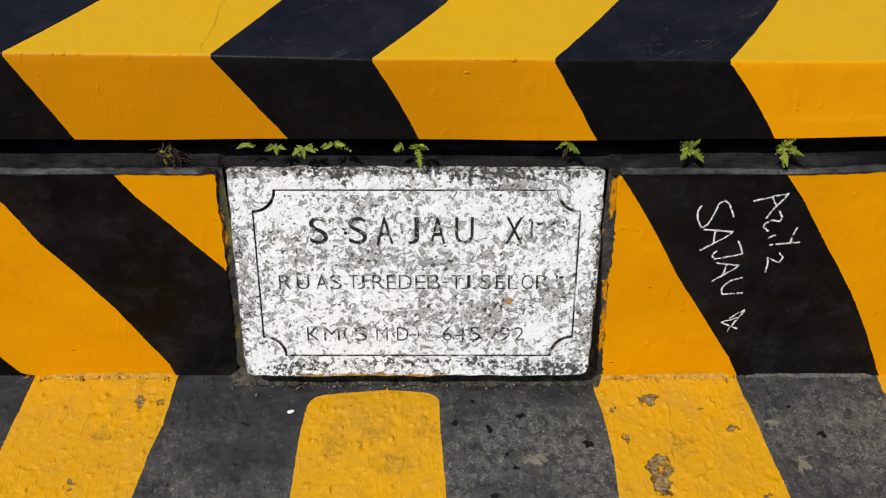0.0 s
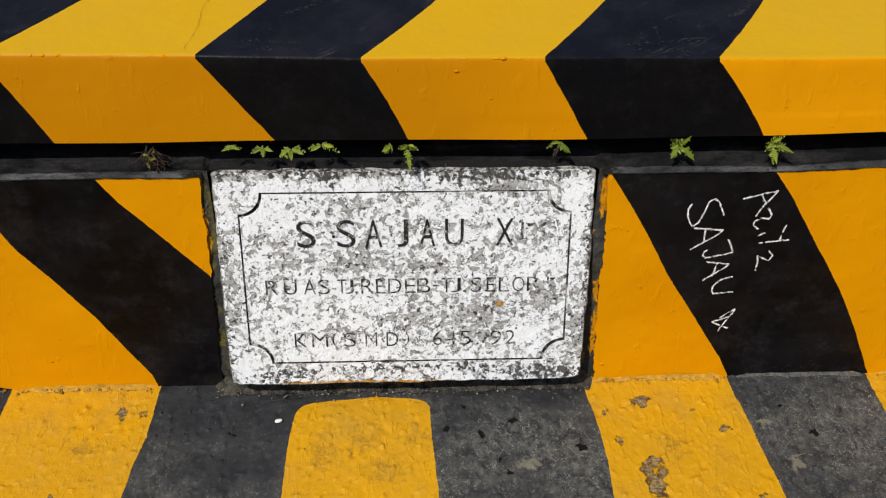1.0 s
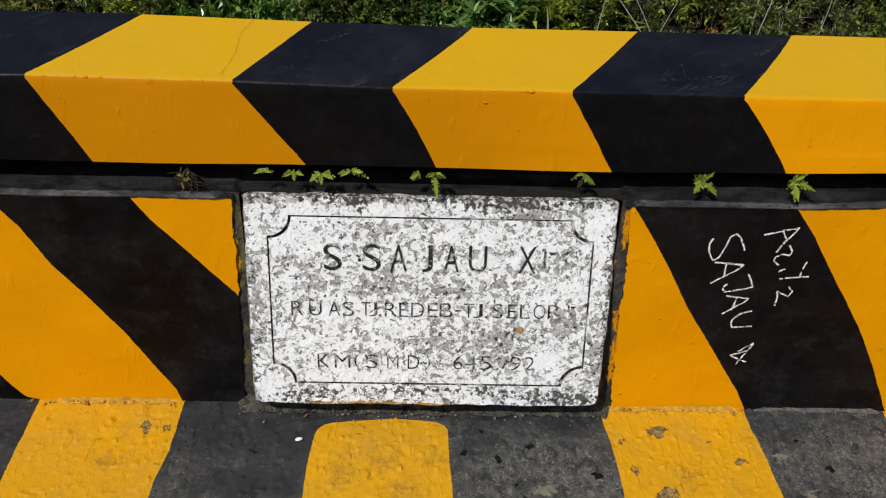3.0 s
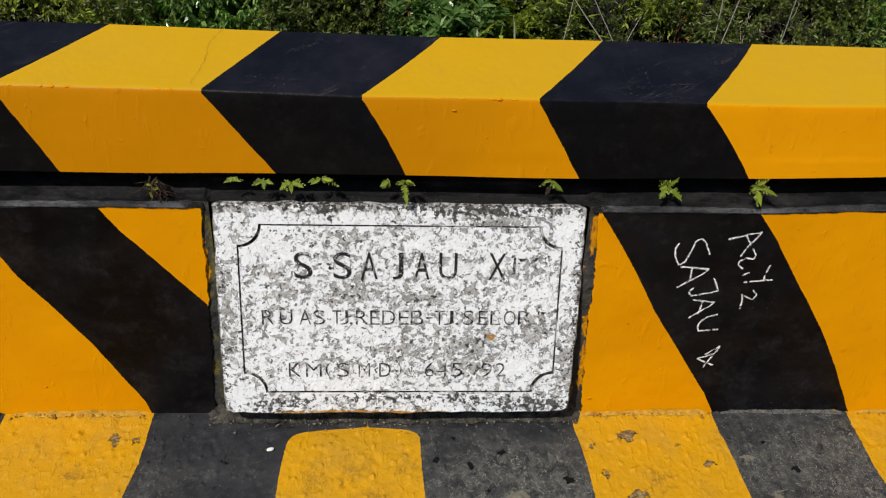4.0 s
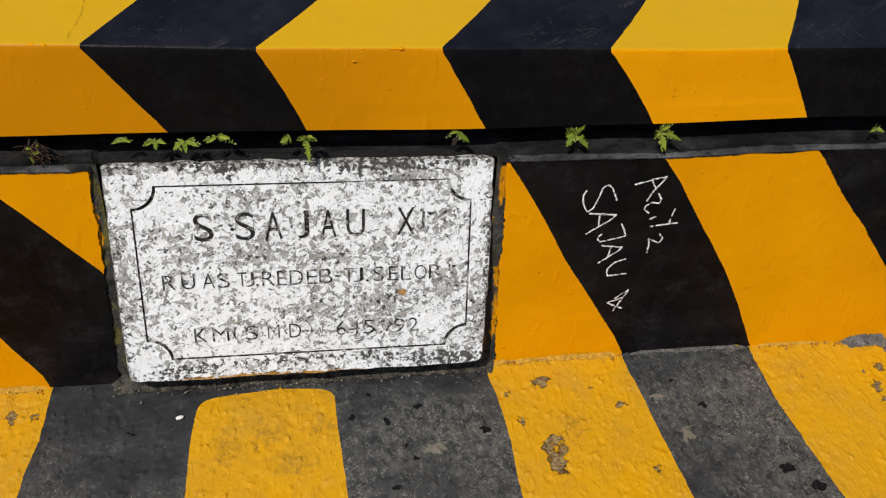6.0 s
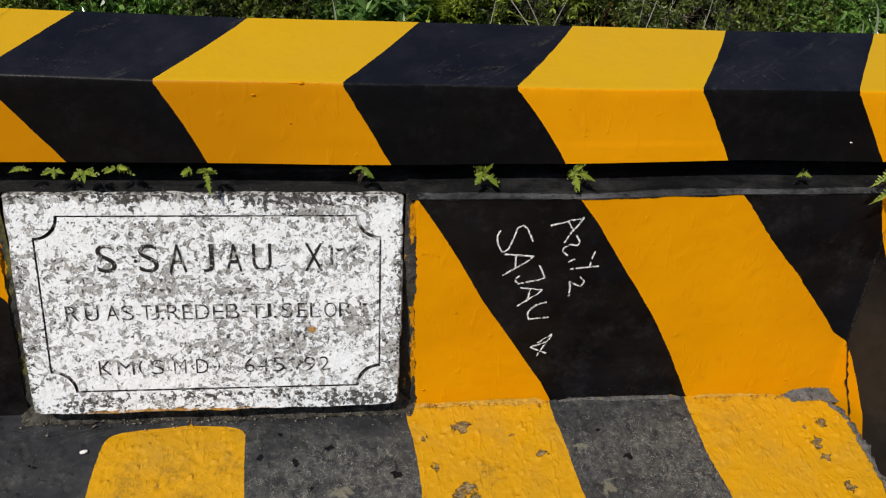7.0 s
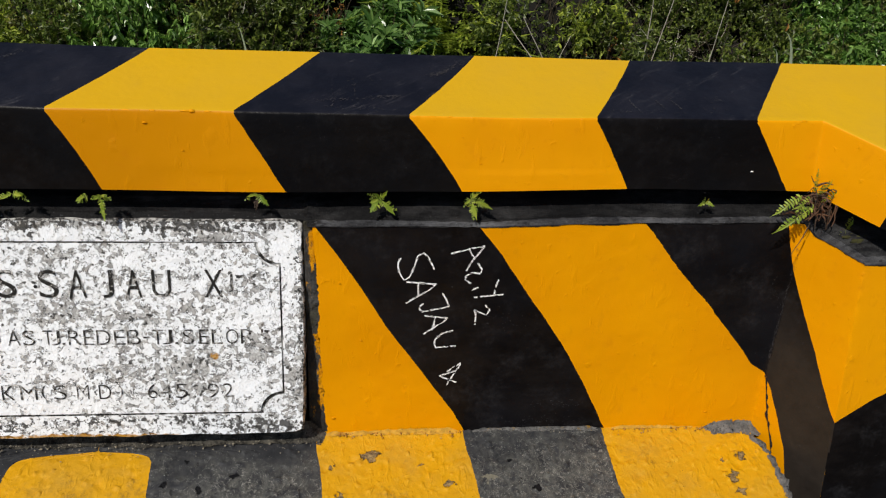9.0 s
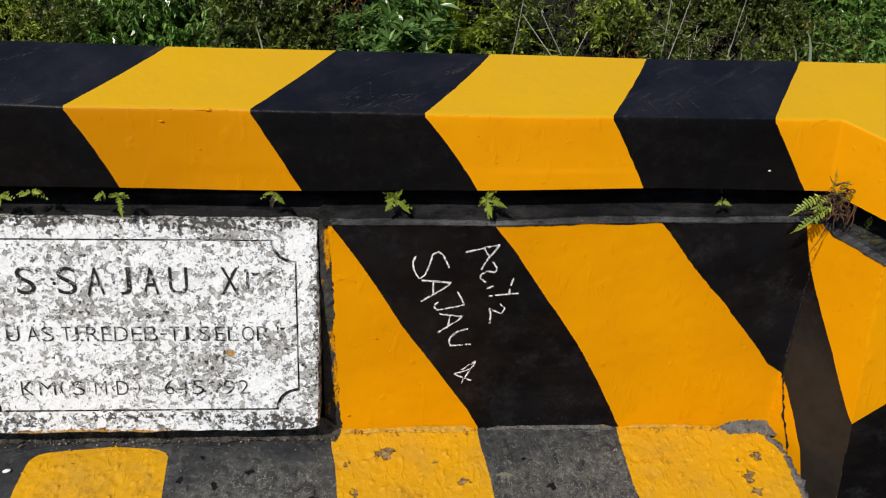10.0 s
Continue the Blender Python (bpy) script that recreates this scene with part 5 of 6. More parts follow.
def dead_tuft(x, y, z):
    """A withered fern: a dark matted root with thin dead strands and a few leaflets still green."""
    rng = random.Random(44)
    tuft = tagged(new("withered_fern"), "withered dark brown fern tuft under the coping", "fern", "ferns in the wall joint")
    tuft.location = (x, y, z)
    for k in range(34):
        sv, sf = [], []
        p = Vector((rng.gauss(0, 0.006), rng.uniform(-0.004, 0.006), rng.uniform(-0.014, 0.020)))
        d = Vector((rng.gauss(0, 0.8), -0.4, rng.uniform(-1.2, 0.7))).normalized()
        pts = [p]
        for q in range(6):
            pts.append(pts[-1] + d * rng.uniform(0.003, 0.006))
            d = (d + Vector((rng.uniform(-1, 1), rng.uniform(-0.4, 0.3), rng.uniform(-1, 0.6))) * 0.5).normalized()
        stem_tube(sv, sf, pts, rng.uniform(0.0007, 0.0018), 0.0004)
        mesh_object("strand", sv, sf, [ROOT if k % 4 == 0 else DEAD], None, tuft, True)
    for k in range(9):
        lv, lf = [], []
        p = Vector((rng.gauss(0, 0.010), -0.008, rng.uniform(-0.012, 0.016)))
        leaf(lv, lf, p, rand_dir(rng), Vector((0, -0.8, 0.5)), rng.uniform(0.005, 0.010), 0.004)
        mesh_object("leaflet", lv, lf, [FERN], None, tuft, False)


dead_tuft(-0.386, G_Y, G_Z - 0.010)
small_fern(-0.262, G_Y, G_Z + 0.006, [(-0.8, -0.6, 0.1, 0.022, 0.006, 3), (0.9, -0.5, 0.1, 0.02, 0.005, 3)], 2, "tiny green fern sprouting from the joint")
small_fern(-0.215, G_Y, G_Z + 0.004, [(-0.7, -0.7, 0.1, 0.024, 0.006, 4), (0.8, -0.6, 0.2, 0.026, 0.007, 4), (0.1, -0.9, -0.2, 0.022, 0.008, 4)], 3, "low green fern sprouting from the joint")
small_fern(-0.172, G_Y - 0.002, G_Z + 0.004, [(-0.8, -0.6, -0.1, 0.03, 0.008, 4), (0.9, -0.6, 0.0, 0.03, 0.008, 4), (0.0, -0.8, -0.5, 0.026, 0.009, 4), (0.5, -0.7, 0.2, 0.02, 0.006, 3)], 4, "bushy green fern sprouting from the joint")
small_fern(-0.125, G_Y, G_Z + 0.008, [(0.6, -0.6, 0.45, 0.034, 0.008, 5), (-0.7, -0.6, 0.1, 0.028, 0.007, 4), (0.9, -0.4, 0.35, 0.026, 0.006, 4)], 5, "green fern with upright fronds in the joint")
small_fern(-0.020, G_Y, G_Z + 0.004, [(-0.9, -0.5, -0.1, 0.022, 0.009, 3), (-0.5, -0.7, 0.25, 0.018, 0.006, 3)], 6, "little green fern in the joint")
small_fern(0.004, G_Y - 0.004, G_Z + 0.008, [(0.12, -0.75, -0.75, 0.052, 0.008, 6), (0.3, -0.6, 0.6, 0.036, 0.007, 5), (0.8, -0.5, 0.1, 0.025, 0.006, 4), (-0.5, -0.6, 0.2, 0.02, 0.006, 3)], 7, "green fern with one hanging frond")
small_fern(0.238, G_Y, G_Z + 0.010, [(0.7, -0.7, -0.35, 0.032, 0.008, 4), (-0.8, -0.5, 0.3, 0.025, 0.006, 4)], 8, "little two-fronded fern in the joint", 1)
small_fern(0.425, G_Y - 0.002, G_Z + 0.004, [(0.75, -0.6, -0.45, 0.045, 0.010, 6), (-0.6, -0.7, -0.25, 0.036, 0.010, 5), (-0.2, -0.5, 0.8, 0.036, 0.007, 5), (0.3, -0.4, 0.85, 0.036, 0.007, 5), (-0.8, -0.5, 0.15, 0.025, 0.007, 4)], 9, "bushy green fern below a black stripe")
small_fern(0.568, G_Y - 0.002, G_Z + 0.006, [(0.25, -0.75, -0.65, 0.046, 0.009, 6), (0.9, -0.5, -0.05, 0.050, 0.008, 6), (0.2, -0.5, 0.8, 0.032, 0.007, 5), (-0.5, -0.7, 0.1, 0.022, 0.007, 4)], 10, "spreading green fern in the joint", 1)
small_fern(0.952, G_Y, G_Z, [(0.8, -0.5, 0.1, 0.02, 0.005, 3), (-0.8, -0.5, 0.1, 0.022, 0.005, 3), (0.1, -0.4, 0.8, 0.018, 0.004, 3)], 11, "tiny seedling fern in the joint")
def corner_fern():
    """The larger fern in the corner: toothed fronds that run out into long plain tips."""
    rng = random.Random(12)
    fern = tagged(new("fern"), "large pale green fern growing from the wall corner", "fern", "ferns in the wall joint")
    for base, tip, width, pairs in (
            ((1.092, 1.285, 0.482), (1.044, 1.265, 0.452), 0.010, 7),
            ((1.119, 1.280, 0.468), (1.055, 1.258, 0.421), 0.011, 8),
            ((1.110, 1.284, 0.490), (1.096, 1.280, 0.536), 0.006, 9),
            ((1.118, 1.284, 0.483), (1.125, 1.272, 0.519), 0.007, 5),
            ((1.106, 1.280, 0.479), (1.072, 1.262, 0.470), 0.009, 5),
            ((1.128, 1.284, 0.465), (1.140, 1.275, 0.499), 0.006, 4)):
        verts, faces = [], []
        base, tip = Vector(base), Vector(tip)
        d = tip - base
        frond(verts, faces, base, d, (0.1, -0.75, 0.65), d.length * 0.78, width * 0.85, pairs + 3, 0.12, rng, 0.55)
        if width > 0.0065:
            leaf(verts, faces, base + d * 0.45, d, Vector((0.2, -0.8, 0.5)), d.length * 0.56, width * 0.42, 0.1)
        mesh_object("frond", verts, faces, [FERN], None, fern, False)


corner_fern()
small_fern(1.189, 1.282, 0.414, [(0.7, -0.6, -0.1, 0.030, 0.008, 4), (-0.9, -0.6, -0.1, 0.036, 0.007, 5), (0.1, -0.2, 0.9, 0.034, 0.008, 4), (-0.3, -0.8, 0.2, 0.02, 0.006, 3)], 13, "small pale fern by a moss patch")



def root_clump():
    rng = random.Random(3)
    clump = tagged(new("root_clump"), "tangled dead brown roots in the wall corner", "roots")
    middle = Vector((1.123, 1.285, 0.469))

    def root(p, d, size, steps, step, wander, sag):
        bm = bmesh.new()
        prev = None
        for k in range(steps):
            ring = [bm.verts.new(p + Vector((math.cos(a), math.sin(a) * 0.6, math.sin(a))) * size * (1 - 0.75 * k / steps)) for a in (0, 1.57, 3.14, 4.71)]
            if prev:
                for q in range(4):
                    bm.faces.new((prev[q], prev[(q + 1) % 4], ring[(q + 1) % 4], ring[q]))
            prev = ring
            p = p + d * step
            d = (d + Vector((rng.uniform(-1, 1), rng.uniform(-0.5, 0.5), rng.uniform(-1, 1) - sag)) * wander).normalized()
        part("root", bm, ROOT if rng.random() < 0.6 else DEAD, clump, smooth=True)

    for i in range(70):
        p = middle + Vector((rng.gauss(0, 0.013), rng.uniform(-0.012, 0.012), rng.gauss(0, 0.013)))
        root(p, rand_dir(rng), rng.uniform(0.0008, 0.0024), 7, 0.0045, 0.8, 0.2)
    for i in range(7):
        p = middle + Vector((rng.uniform(0.0, 0.03), rng.uniform(-0.01, 0.0), rng.uniform(-0.02, 0.0)))
        root(p, Vector((0.1, -0.25, -1)), rng.uniform(0.0012, 0.0024), 8, 0.005, 0.3, 0.5)
    root(Vector((1.109, 1.262, 0.443)), Vector((-0.22, -0.32, -1)).normalized(), 0.0014, 11, 0.0060, 0.12, 0.1)


root_clump()
moss_rng = random.Random(31)
lumps(parapet, [(1.203 + moss_rng.gauss(0, 0.009), 1.276 + moss_rng.gauss(0, 0.012), 0.4125, moss_rng.uniform(0.003, 0.008)) for _ in range(34)], MOSS, "moss_cushion", 0.6)
lumps(parapet, [(0.395, 1.247, 0.195, 0.0025), (0.36, 1.272, 0.305, 0.002), (1.03, 1.209, 0.035, 0.0035), (0.345, 1.208, 0.035, 0.004), (-0.62, 1.215, 0.06, 0.003)], YELLOW, proud=0.3)
lumps(coping, [(1.018, front_y(0.498), 0.498, 0.0026)], PEBBLE, "white_speck")

bm = bmesh.new()
bmesh.ops.create_icosphere(bm, subdivisions=3, radius=0.0048)
for v in bm.verts:
    v.co *= 1 + 0.3 * noise.noise(v.co * 160)
    v.co = Vector((v.co.x * 1.25 + v.co.y * 0.5 - 0.225, v.co.y * 0.8 + 1.122, v.co.z * 0.5 + 0.004))
tagged(part("pebble", bm, PEBBLE, None, smooth=True), "small white pebble lying on the black pavement paint", "pebble")


# ---- shrubs on the far bank ----
def shrub(seed, name, label, leaf_mat, height, spread, branches, per, length, width, stem_mat=None, droop=0.3, whorl=False, reach=0.22):
    """Stems that rise from one root, with leaves scattered on side twigs or gathered in rosettes at the tips (whorl)."""
    rng = random.Random(seed)
    ob = tagged(new(name), label, "shrub" if "fern" not in name else "fern", "shrubs on the bank")
    sv, sf, lv, lf = [], [], [], []
    for b in range(branches):
        a = rng.uniform(0, 6.28)
        lean = rng.uniform(0.1, 1.0) * spread
        h = height * rng.uniform(0.45, 1.0)
        top = Vector((math.cos(a) * lean, math.sin(a) * lean, h))
        base = Vector((math.cos(a), math.sin(a), 0)) * rng.uniform(0, 0.12)
        bend = Vector((rng.uniform(-0.15, 0.15), rng.uniform(-0.15, 0.15), 0.1 * h))
        pts = [base.lerp(top, t) + bend * math.sin(math.pi * t) for t in (0, 0.25, 0.5, 0.75, 1)]
        stem_tube(sv, sf, pts, 0.007, 0.002)
        axis = (top - base).normalized()

        def along(t):
            k = min(3, int(t * 4))
            return pts[k].lerp(pts[k + 1], t * 4 - k)

        if whorl:
            for tip in range(max(1, per // 9)):
                p = along(rng.uniform(0.55, 1.0)) if tip else pts[-1]
                up = (axis + rand_dir(rng) * 0.35).normalized()
                for q in range(9):
                    turn = q * 2.4
                    side = (up.orthogonal().normalized() * math.cos(turn) + up.cross(up.orthogonal()).normalized() * math.sin(turn))
                    d = side + up * rng.uniform(0.35, 1.5)
                    leaf(lv, lf, p - up * 0.01 * q, d, up - side * 0.4 + rand_dir(rng) * 0.2, length * rng.uniform(0.6, 1.15), width * rng.uniform(0.75, 1.1))
        else:
            for twig in range(max(1, per // 8)):
                p = along(rng.uniform(0.22, 1.0) ** 0.7)
                out = (rand_dir(rng, 0.2) + axis * 0.3).normalized()
                size = rng.uniform(0.4, 1.0) * reach * spread
                if twig % 2:
                    stem_tube(sv, sf, [p, p + out * size], 0.0024, 0.0010)
                for q in range(8):
                    at = p + out * size * (0.25 + 0.75 * q / 7) + rand_dir(rng) * 0.01
                    d = rand_dir(rng) * 0.7 + out * 0.6 + Vector((0, -0.1, -droop))
                    leaf(lv, lf, at, d, rand_dir(rng, 1.3) + Vector((0, -0.5, 0)), length * rng.uniform(0.5, 1.2), width * rng.uniform(0.6, 1.2))
    mesh_object("branchwork", sv, sf, [stem_mat or STEM], None, ob, True)
    mesh_object("foliage", lv, lf, [leaf_mat], None, ob, False)
    return ob


def bank_fern(seed, label):
    rng = random.Random(seed)
    ob = tagged(new("bank_fern"), label, "fern", "ferns on the bank")
    verts, faces = [], []
    for i in range(11):
        a = rng.uniform(0, 6.28)
        frond(verts, faces, (0, 0, 0.05), (math.cos(a) * 0.8, math.sin(a) * 0.8, rng.uniform(0.5, 1.4)), (0, 0, 1), rng.uniform(0.7, 1.1), rng.uniform(0.07, 0.11), 22, rng.uniform(0.3, 0.8), rng)
    mesh_object("foliage", verts, faces, [LEAF_LIME], None, ob, False)
    return ob


def twig_tangle(seed, label):
    """A heap of crossing bare twigs."""
    rng = random.Random(seed)
    ob = tagged(new("twig_tangle"), label, "twigs", "bare twigs on the bank")
    for mat, count, r in ((STEM, 26, 0.006), (PALE_STEM, 14, 0.005)):
        for i in range(count):
            sv, sf = [], []
            p = Vector((rng.gauss(0, 0.3), rng.gauss(0, 0.2), rng.uniform(0.15, 0.95)))
            d = Vector((rng.gauss(0, 1), rng.gauss(0, 0.4), rng.gauss(0, 0.6))).normalized()
            size = rng.uniform(0.2, 0.55)
            pts = [p]
            for k in range(5):
                pts.append(pts[-1] + d * size / 5)
                d = (d + rand_dir(rng) * 0.22).normalized()
            stem_tube(sv, sf, pts, r, 0.0018)
            stem_tube(sv, sf, [pts[2], pts[2] + (d + rand_dir(rng) * 0.8) * size * 0.3], r * 0.5, 0.0012)
            mesh_object("twig", sv, sf, [mat], None, ob, True)
    return ob


def dry_stems(seed, label, mat, count, height):
    rng = random.Random(seed)
    ob = tagged(new("dry_stalks"), label, "stalks", "dry stalks on the bank")
    for i in range(count):
        sv, sf = [], []
        x, y = rng.uniform(-0.35, 0.35), rng.uniform(-0.2, 0.2)
        lean = Vector((rng.uniform(-0.45, 0.45), rng.uniform(-0.2, 0.2), 1)) * height * rng.uniform(0.5, 1)
        bend = Vector((rng.uniform(-0.15, 0.15), 0, 0))
        pts = [Vector((x, y, -0.1)) + lean * t + bend * math.sin(3.1 * t) for t in (0, 0.2, 0.4, 0.6, 0.8, 1)]
        stem_tube(sv, sf, pts, 0.011, 0.004)
        for k in range(2):
            j = rng.randint(2, 4)
            side = Vector((rng.uniform(-0.4, 0.4), rng.uniform(-0.2, 0.2), rng.uniform(0.1, 0.4)))
            stem_tube(sv, sf, [pts[j], pts[j] + side * 0.5 + Vector((0, 0, 0.03)), pts[j] + side], 0.005, 0.002)
        mesh_object("stalk", sv, sf, [mat], None, ob, False)
    return ob


KINDS = [
    shrub(1, "small_leaved_shrub", "dark small-leaved shrub on the gully bank", LEAF_DARK, 1.1, 0.75, 26, 56, 0.078, 0.034, reach=0.28),
    shrub(2, "small_leaved_shrub", "dark small-leaved shrub on the gully bank", LEAF_DARK, 1.3, 0.7, 26, 56, 0.066, 0.030, reach=0.30),
    shrub(3, "broad_leaved_shrub", "glossy drooping broad-leaved green shrub on the gully bank", LEAF_MID, 1.2, 0.6, 28, 48, 0.105, 0.050, droop=1.1, reach=0.30),
    shrub(4, "lance_leaved_shrub", "upright shrub with long lance-shaped green leaves", LEAF_LANCE, 1.1, 0.5, 20, 27, 0.215, 0.062, whorl=True),
    shrub(5, "yellow_green_shrub", "yellow-green leafy shrub on the gully bank", LEAF_LIME, 0.9, 0.65, 26, 48, 0.090, 0.036, reach=0.28),
    shrub(6, "olive_creeper", "low olive creeper with small leaves", LEAF_OLIVE, 0.75, 0.95, 30, 56, 0.062, 0.030, reach=0.20),
    shrub(7, "large_leaved_plant", "plant with large grey-green heart-shaped leaves", LEAF_BIG, 0.8, 0.4, 9, 8, 0.20, 0.18, droop=0.7),
    bank_fern(8, "arching yellow-green bank fern"),
    dry_stems(9, "pale dry upright stalks among the shrubs", PALE_STEM, 9, 1.5),
    dry_stems(10, "brown twiggy stalks among the shrubs", STEM, 9, 1.3),
    shrub(11, "withered_shrub", "withered reddish brown shrub", LEAF_DEAD, 0.7, 0.5, 12, 16, 0.05, 0.02),
    twig_tangle(12, "crossing bare twigs in the undergrowth"),
    shrub(13, "sprawling_shrub", "sprawling shrub with bright green oval leaves", LEAF_MID, 0.9, 0.7, 28, 48, 0.115, 0.052, droop=0.5, reach=0.30),
]


def bank_point(x, y):
    return Vector((x, y, ground_height(x, y)))


def plant(kind, x, y, size, turn):
    p = bank_point(x, y)
    copy_thing(KINDS[kind], pose(p.x, p.y, p.z - 0.05, 0, 0, turn) @ Matrix.Scale(size, 4))


# which plants grow where along the bank: (up to x, kinds)
ZONES = ((-3.3, (5, 4, 5, 5, 0, 1)), (-1.9, (2, 2, 2, 2, 0)), (-0.75, (1, 0, 1, 0, 5)), (-0.1, (0, 1, 0)), (1.1, (3, 3, 3, 0, 3)), (2.2, (7, 7, 7, 4, 7)), (2.9, (0, 7, 1)), (3.5, (4, 1, 0, 10, 5)), (4.0, (4, 0, 9, 5, 1)), (5.7, (0, 1, 9, 0, 11, 1)), (6.4, (0, 1, 0)), (20.0, (12, 2, 12, 0)))


def build_bank():
    rng = random.Random(21)
    y = 9.3
    while y < 12.9:
        x = -7.2 + rng.uniform(0, 0.5)
        while x < 8.8:
            kinds = next(k for top_x, k in ZONES if x + rng.uniform(-0.3, 0.3) < top_x)
            thin = 2.3 < x < 2.9 or -2.1 < x < -1.8 or 5.4 < x < 6.2
            kind = rng.choice(kinds)
            if 1.15 < x < 2.25 and 10.4 < y < 11.5 and rng.random() < 0.75:
                kind = 7
            if 0.15 < x < 1.1 and 10.2 < y < 11.0:
                kind = 3
            low = (0.15 < x < 1.1 and y < 10.2) or (1.15 < x < 2.9 and y < 10.4)
            if not (low or thin and rng.random() < 0.25):
                plant(kind, x + rng.uniform(-0.2, 0.2), y + rng.uniform(-0.2, 0.2), rng.uniform(0.75, 1.15), rng.uniform(0, 360))
            x += rng.uniform(0.42, 0.66)
        y += 0.46


build_bank()
for kind, x, y, size, turn in ((6, -3.10, 9.95, 0.85, 30), (6, -2.95, 10.05, 0.7, 140), (2, -2.6, 10.0, 1.0, 0), (2, -2.3, 10.1, 0.9, 99), (2, -2.0, 10.3, 1.0, 150), (2, -2.6, 10.6, 1.0, 200), (11, -1.2, 10.5, 1.0, 20), (11, -0.9, 10.9, 1.1, 70),
                               (3, 0.25, 10.3, 0.8, 10), (3, 0.65, 10.35, 0.9, 80), (3, 1.0, 10.3, 0.75, 200), (3, 0.75, 10.6, 1.15, 300), (10, 0.0, 10.9, 0.9, 70), (9, -0.05, 10.8, 0.9, 80),
                               (7, 1.30, 10.75, 1.1, 20), (7, 1.75, 10.45, 0.7, 60), (7, 1.65, 10.9, 1.1, 200), (7, 2.0, 10.6, 0.9, 120), (7, 1.45, 11.3, 1.1, 250), (4, 2.15, 10.7, 0.8, 60), (10, 3.15, 10.3, 0.8, 0), (4, 3.4, 10.0, 0.8, 10), (4, 3.8, 9.95, 0.8, 110),
                               (8, 4.15, 10.1, 0.8, 90), (11, 4.5, 10.0, 1.0, 10), (11, 4.9, 10.2, 1.1, 60), (11, 5.3, 10.1, 1.0, 200), (9, 4.9, 10.2, 1.0, 40), (11, 4.2, 10.4, 1.1, 140), (4, 4.75, 9.95, 0.6, 30), (11, 5.7, 10.0, 1.0, 300),
                               (12, 6.7, 10.2, 0.9, 20), (12, 6.8, 10.0, 1.0, 120), (12, 7.0, 10.3, 1.0, 220), (12, 6.8, 10.7, 1.0, 60)):
    plant(kind, x, y, size, turn)


def bare_stalk(name, base, tip, bow, r, material, label, tip_mat=None):
    """One thin stalk from base to tip, bowed sideways, with a withered tip where it has one."""
    ob = tagged(new(name), label, "stalk", "single stalks on the bank")
    base, tip = Vector(base), Vector(tip)
    base = tip + (base - tip) * ((tip.z - ground_height(base.x, base.y) + 0.05) / (tip.z - base.z)) if tip.z - base.z > 0.3 else base
    ob.location = base
    d = tip - base
    sv, sf = [], []
    pts = [d * t + Vector((bow * math.sin(math.pi * t) + 0.012 * noise.noise((t * 5, base.x, 1)), 0, 0)) for t in [k / 9 for k in range(10)]]
    stem_tube(sv, sf, pts, r, r * 0.5)
    mesh_object("stalk", sv, sf, [material], None, ob, False)
    if tip_mat:
        lv, lf = [], []
        leaf(lv, lf, pts[-1], Vector((0.3, -0.2, 1)), Vector((0.3, -1, 0.2)), 0.11, 0.05)
        leaf(lv, lf, pts[-1], Vector((-0.3, -0.2, 0.8)), Vector((0, -1, 0.2)), 0.06, 0.03)
        mesh_object("withered_tip", lv, lf, [tip_mat], None, ob, False)


bare_stalk("bare_stalk", (3.00, 9.75, -4.45), (2.10, 9.75, -3.36), -0.03, 0.016, PALE_STEM, "bare pale leaning stalk over a dark hollow")
bare_stalk("bare_stalk", (2.86, 9.75, -4.45), (2.32, 9.75, -3.32), 0.07, 0.015, PALE_STEM, "bare pale bowed stalk over a dark hollow")
bare_stalk("bare_stalk", (2.62, 9.75, -4.45), (2.95, 9.75, -3.55), 0.02, 0.008, PALE_STEM, "thin bare pale stalk over a dark hollow")
bare_stalk("bare_stalk", (1.92, 9.75, -4.45), (2.12, 9.75, -2.9), 0.05, 0.012, PALE_STEM, "tall straw-coloured stalk among the ferns")
bare_stalk("bare_stalk", (3.92, 9.75, -4.45), (3.86, 9.75, -2.8), 0.03, 0.012, PALE_STEM, "tall straight grey stalk among the twigs")
bare_stalk("bare_stalk", (4.00, 9.75, -4.45), (4.16, 9.75, -2.8), -0.02, 0.010, PALE_STEM, "tall leaning grey stalk among the twigs")
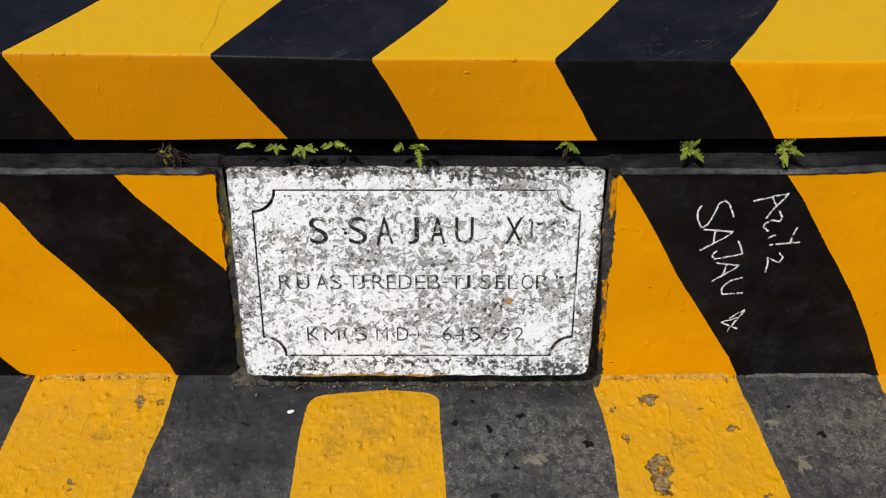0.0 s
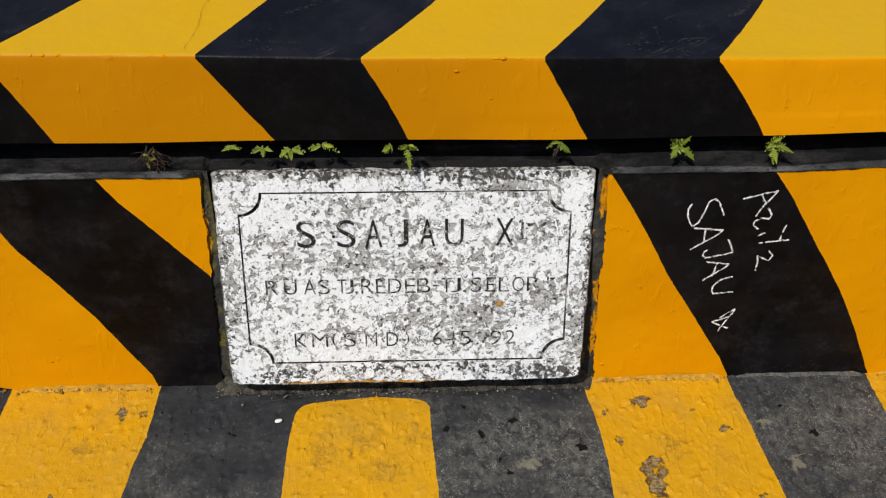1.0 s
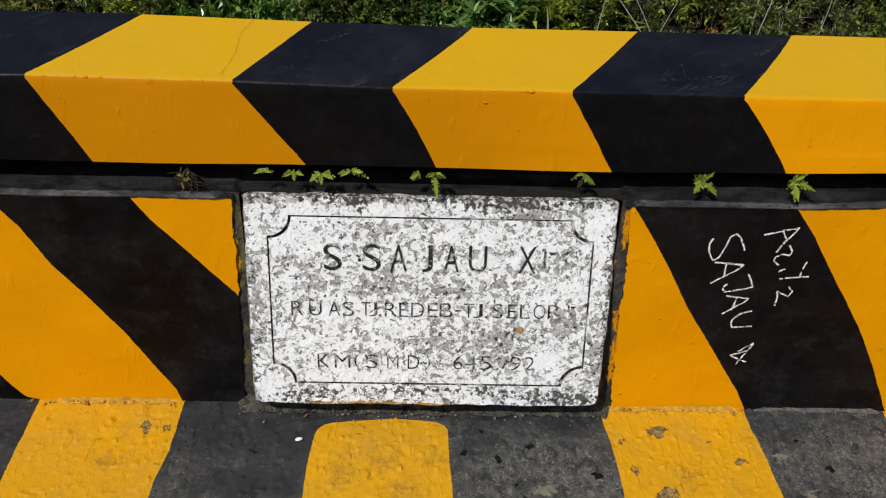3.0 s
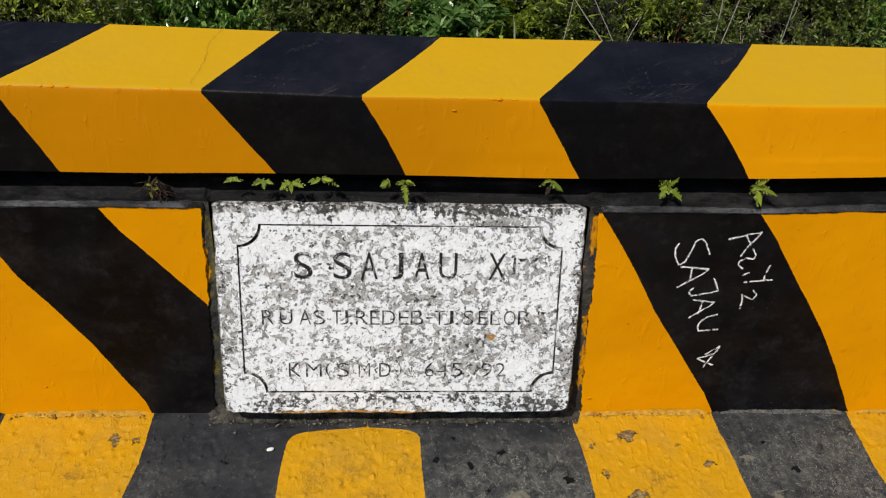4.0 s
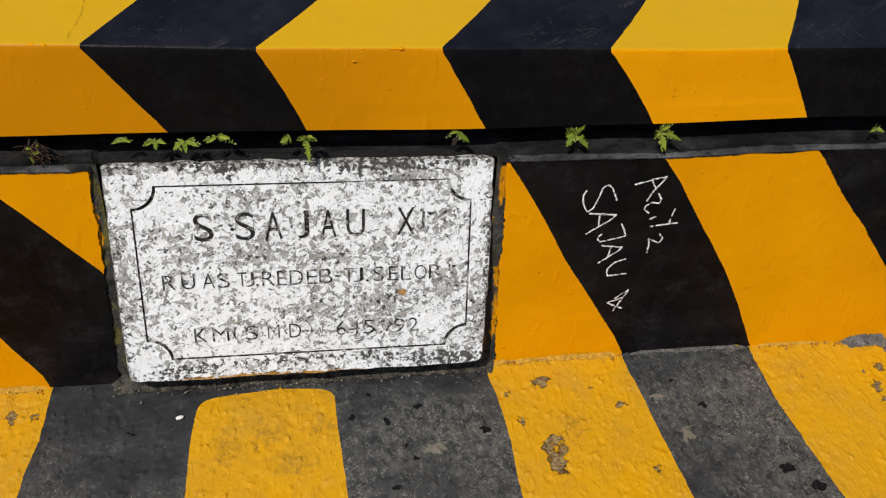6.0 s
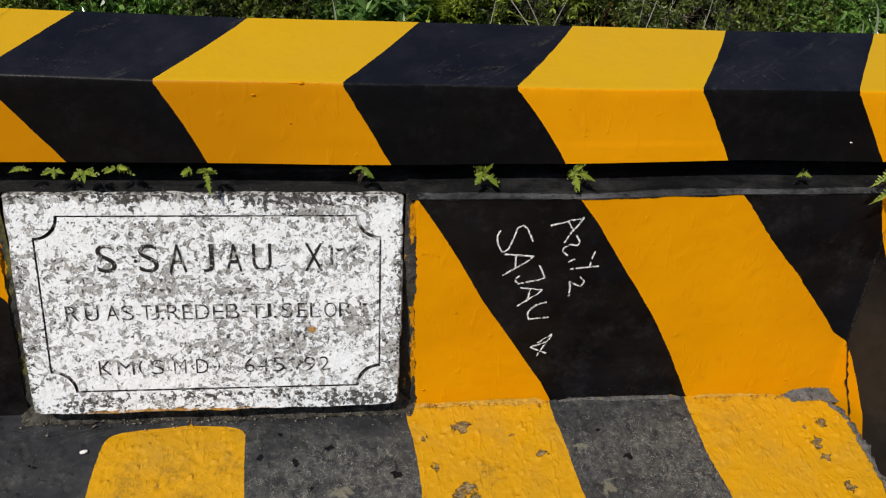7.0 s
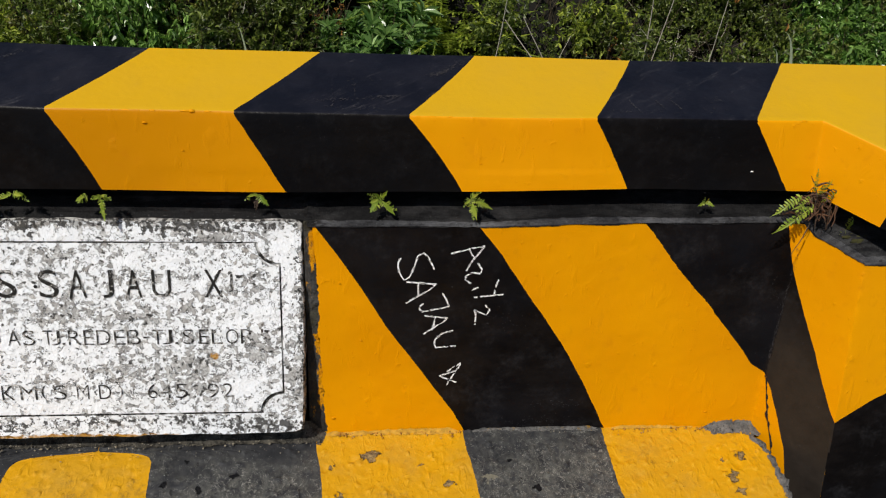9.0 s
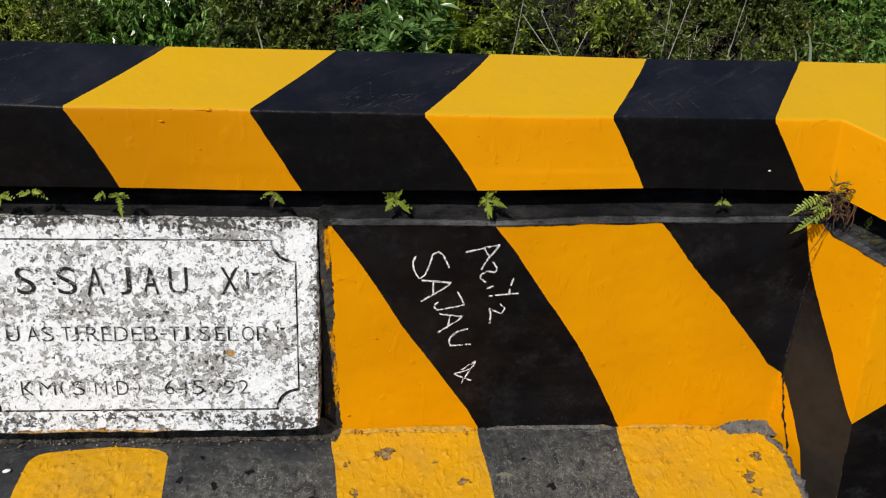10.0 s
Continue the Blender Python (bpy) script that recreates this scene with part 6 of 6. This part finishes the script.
bare_stalk("bare_stalk", (4.72, 9.75, -4.45), (4.80, 9.75, -2.9), 0.03, 0.009, PALE_STEM, "tall straight grey stalk among the twigs")
bare_stalk("bare_stalk", (4.92, 9.75, -4.2), (4.90, 9.75, -3.06), 0.02, 0.006, STEM, "brown stalk with one orange leaf", LEAF_DEAD)


def grass_leaf(foot, mid, tip, width, label, withered=False):
    """A long folded grass leaf that grows behind the wall and arches over the coping."""
    ob = tagged(new("grass_tuft"), label, "grass", "grass behind the wall")
    foot, mid, tip = Vector(foot), Vector(mid), Vector(tip)
    ob.location = foot
    verts, faces = [], []
    n = 18
    for i in range(n + 1):
        t = i / n
        p = (foot * (1 - t) ** 2 + mid * (2 * t * (1 - t)) + tip * t * t) - foot
        w = width * min(1.0, 3.5 * (1 - t) + 0.08)
        verts += [p + Vector((-w, 0.0, 0)), p + Vector((0, w * 0.5, -0.2 * w)), p + Vector((w, 0.0, 0))]
    for i in range(n):
        a = 3 * i
        faces += [(a, a + 1, a + 4, a + 3), (a + 1, a + 2, a + 5, a + 4)]
    mesh_object("blade", verts, faces, [GRASS], None, ob, True)
    if withered:
        lv, lf = [], []
        leaf(lv, lf, tip - foot - Vector((0, 0, 0.001)), Vector((0.25, -0.1, 1)), Vector((0.5, -1, 0.1)), 0.016, 0.007)
        mesh_object("withered_tip", lv, lf, [LEAF_DEAD], None, ob, False)


grass_leaf((1.240, 1.62, -0.45), (1.226, 1.61, 0.585), (1.142, 1.60, 0.606), 0.0034, "pale arching grass leaf with a withered orange tip", True)
grass_leaf((1.200, 1.63, -0.45), (1.190, 1.61, 0.57), (1.132, 1.60, 0.573), 0.0022, "short pale grass leaf beside the taller one")
grass_leaf((0.225, 1.63, -0.45), (0.214, 1.61, 0.50), (0.190, 1.60, 0.588), 0.0030, "pale upright grass leaf behind the coping")
for k, ob in enumerate(KINDS):     # the first of each kind stands on the bank too
    p = bank_point(-8.0 + 1.5 * k, 9.2)
    ob.location = (p.x, p.y, p.z - 0.05)
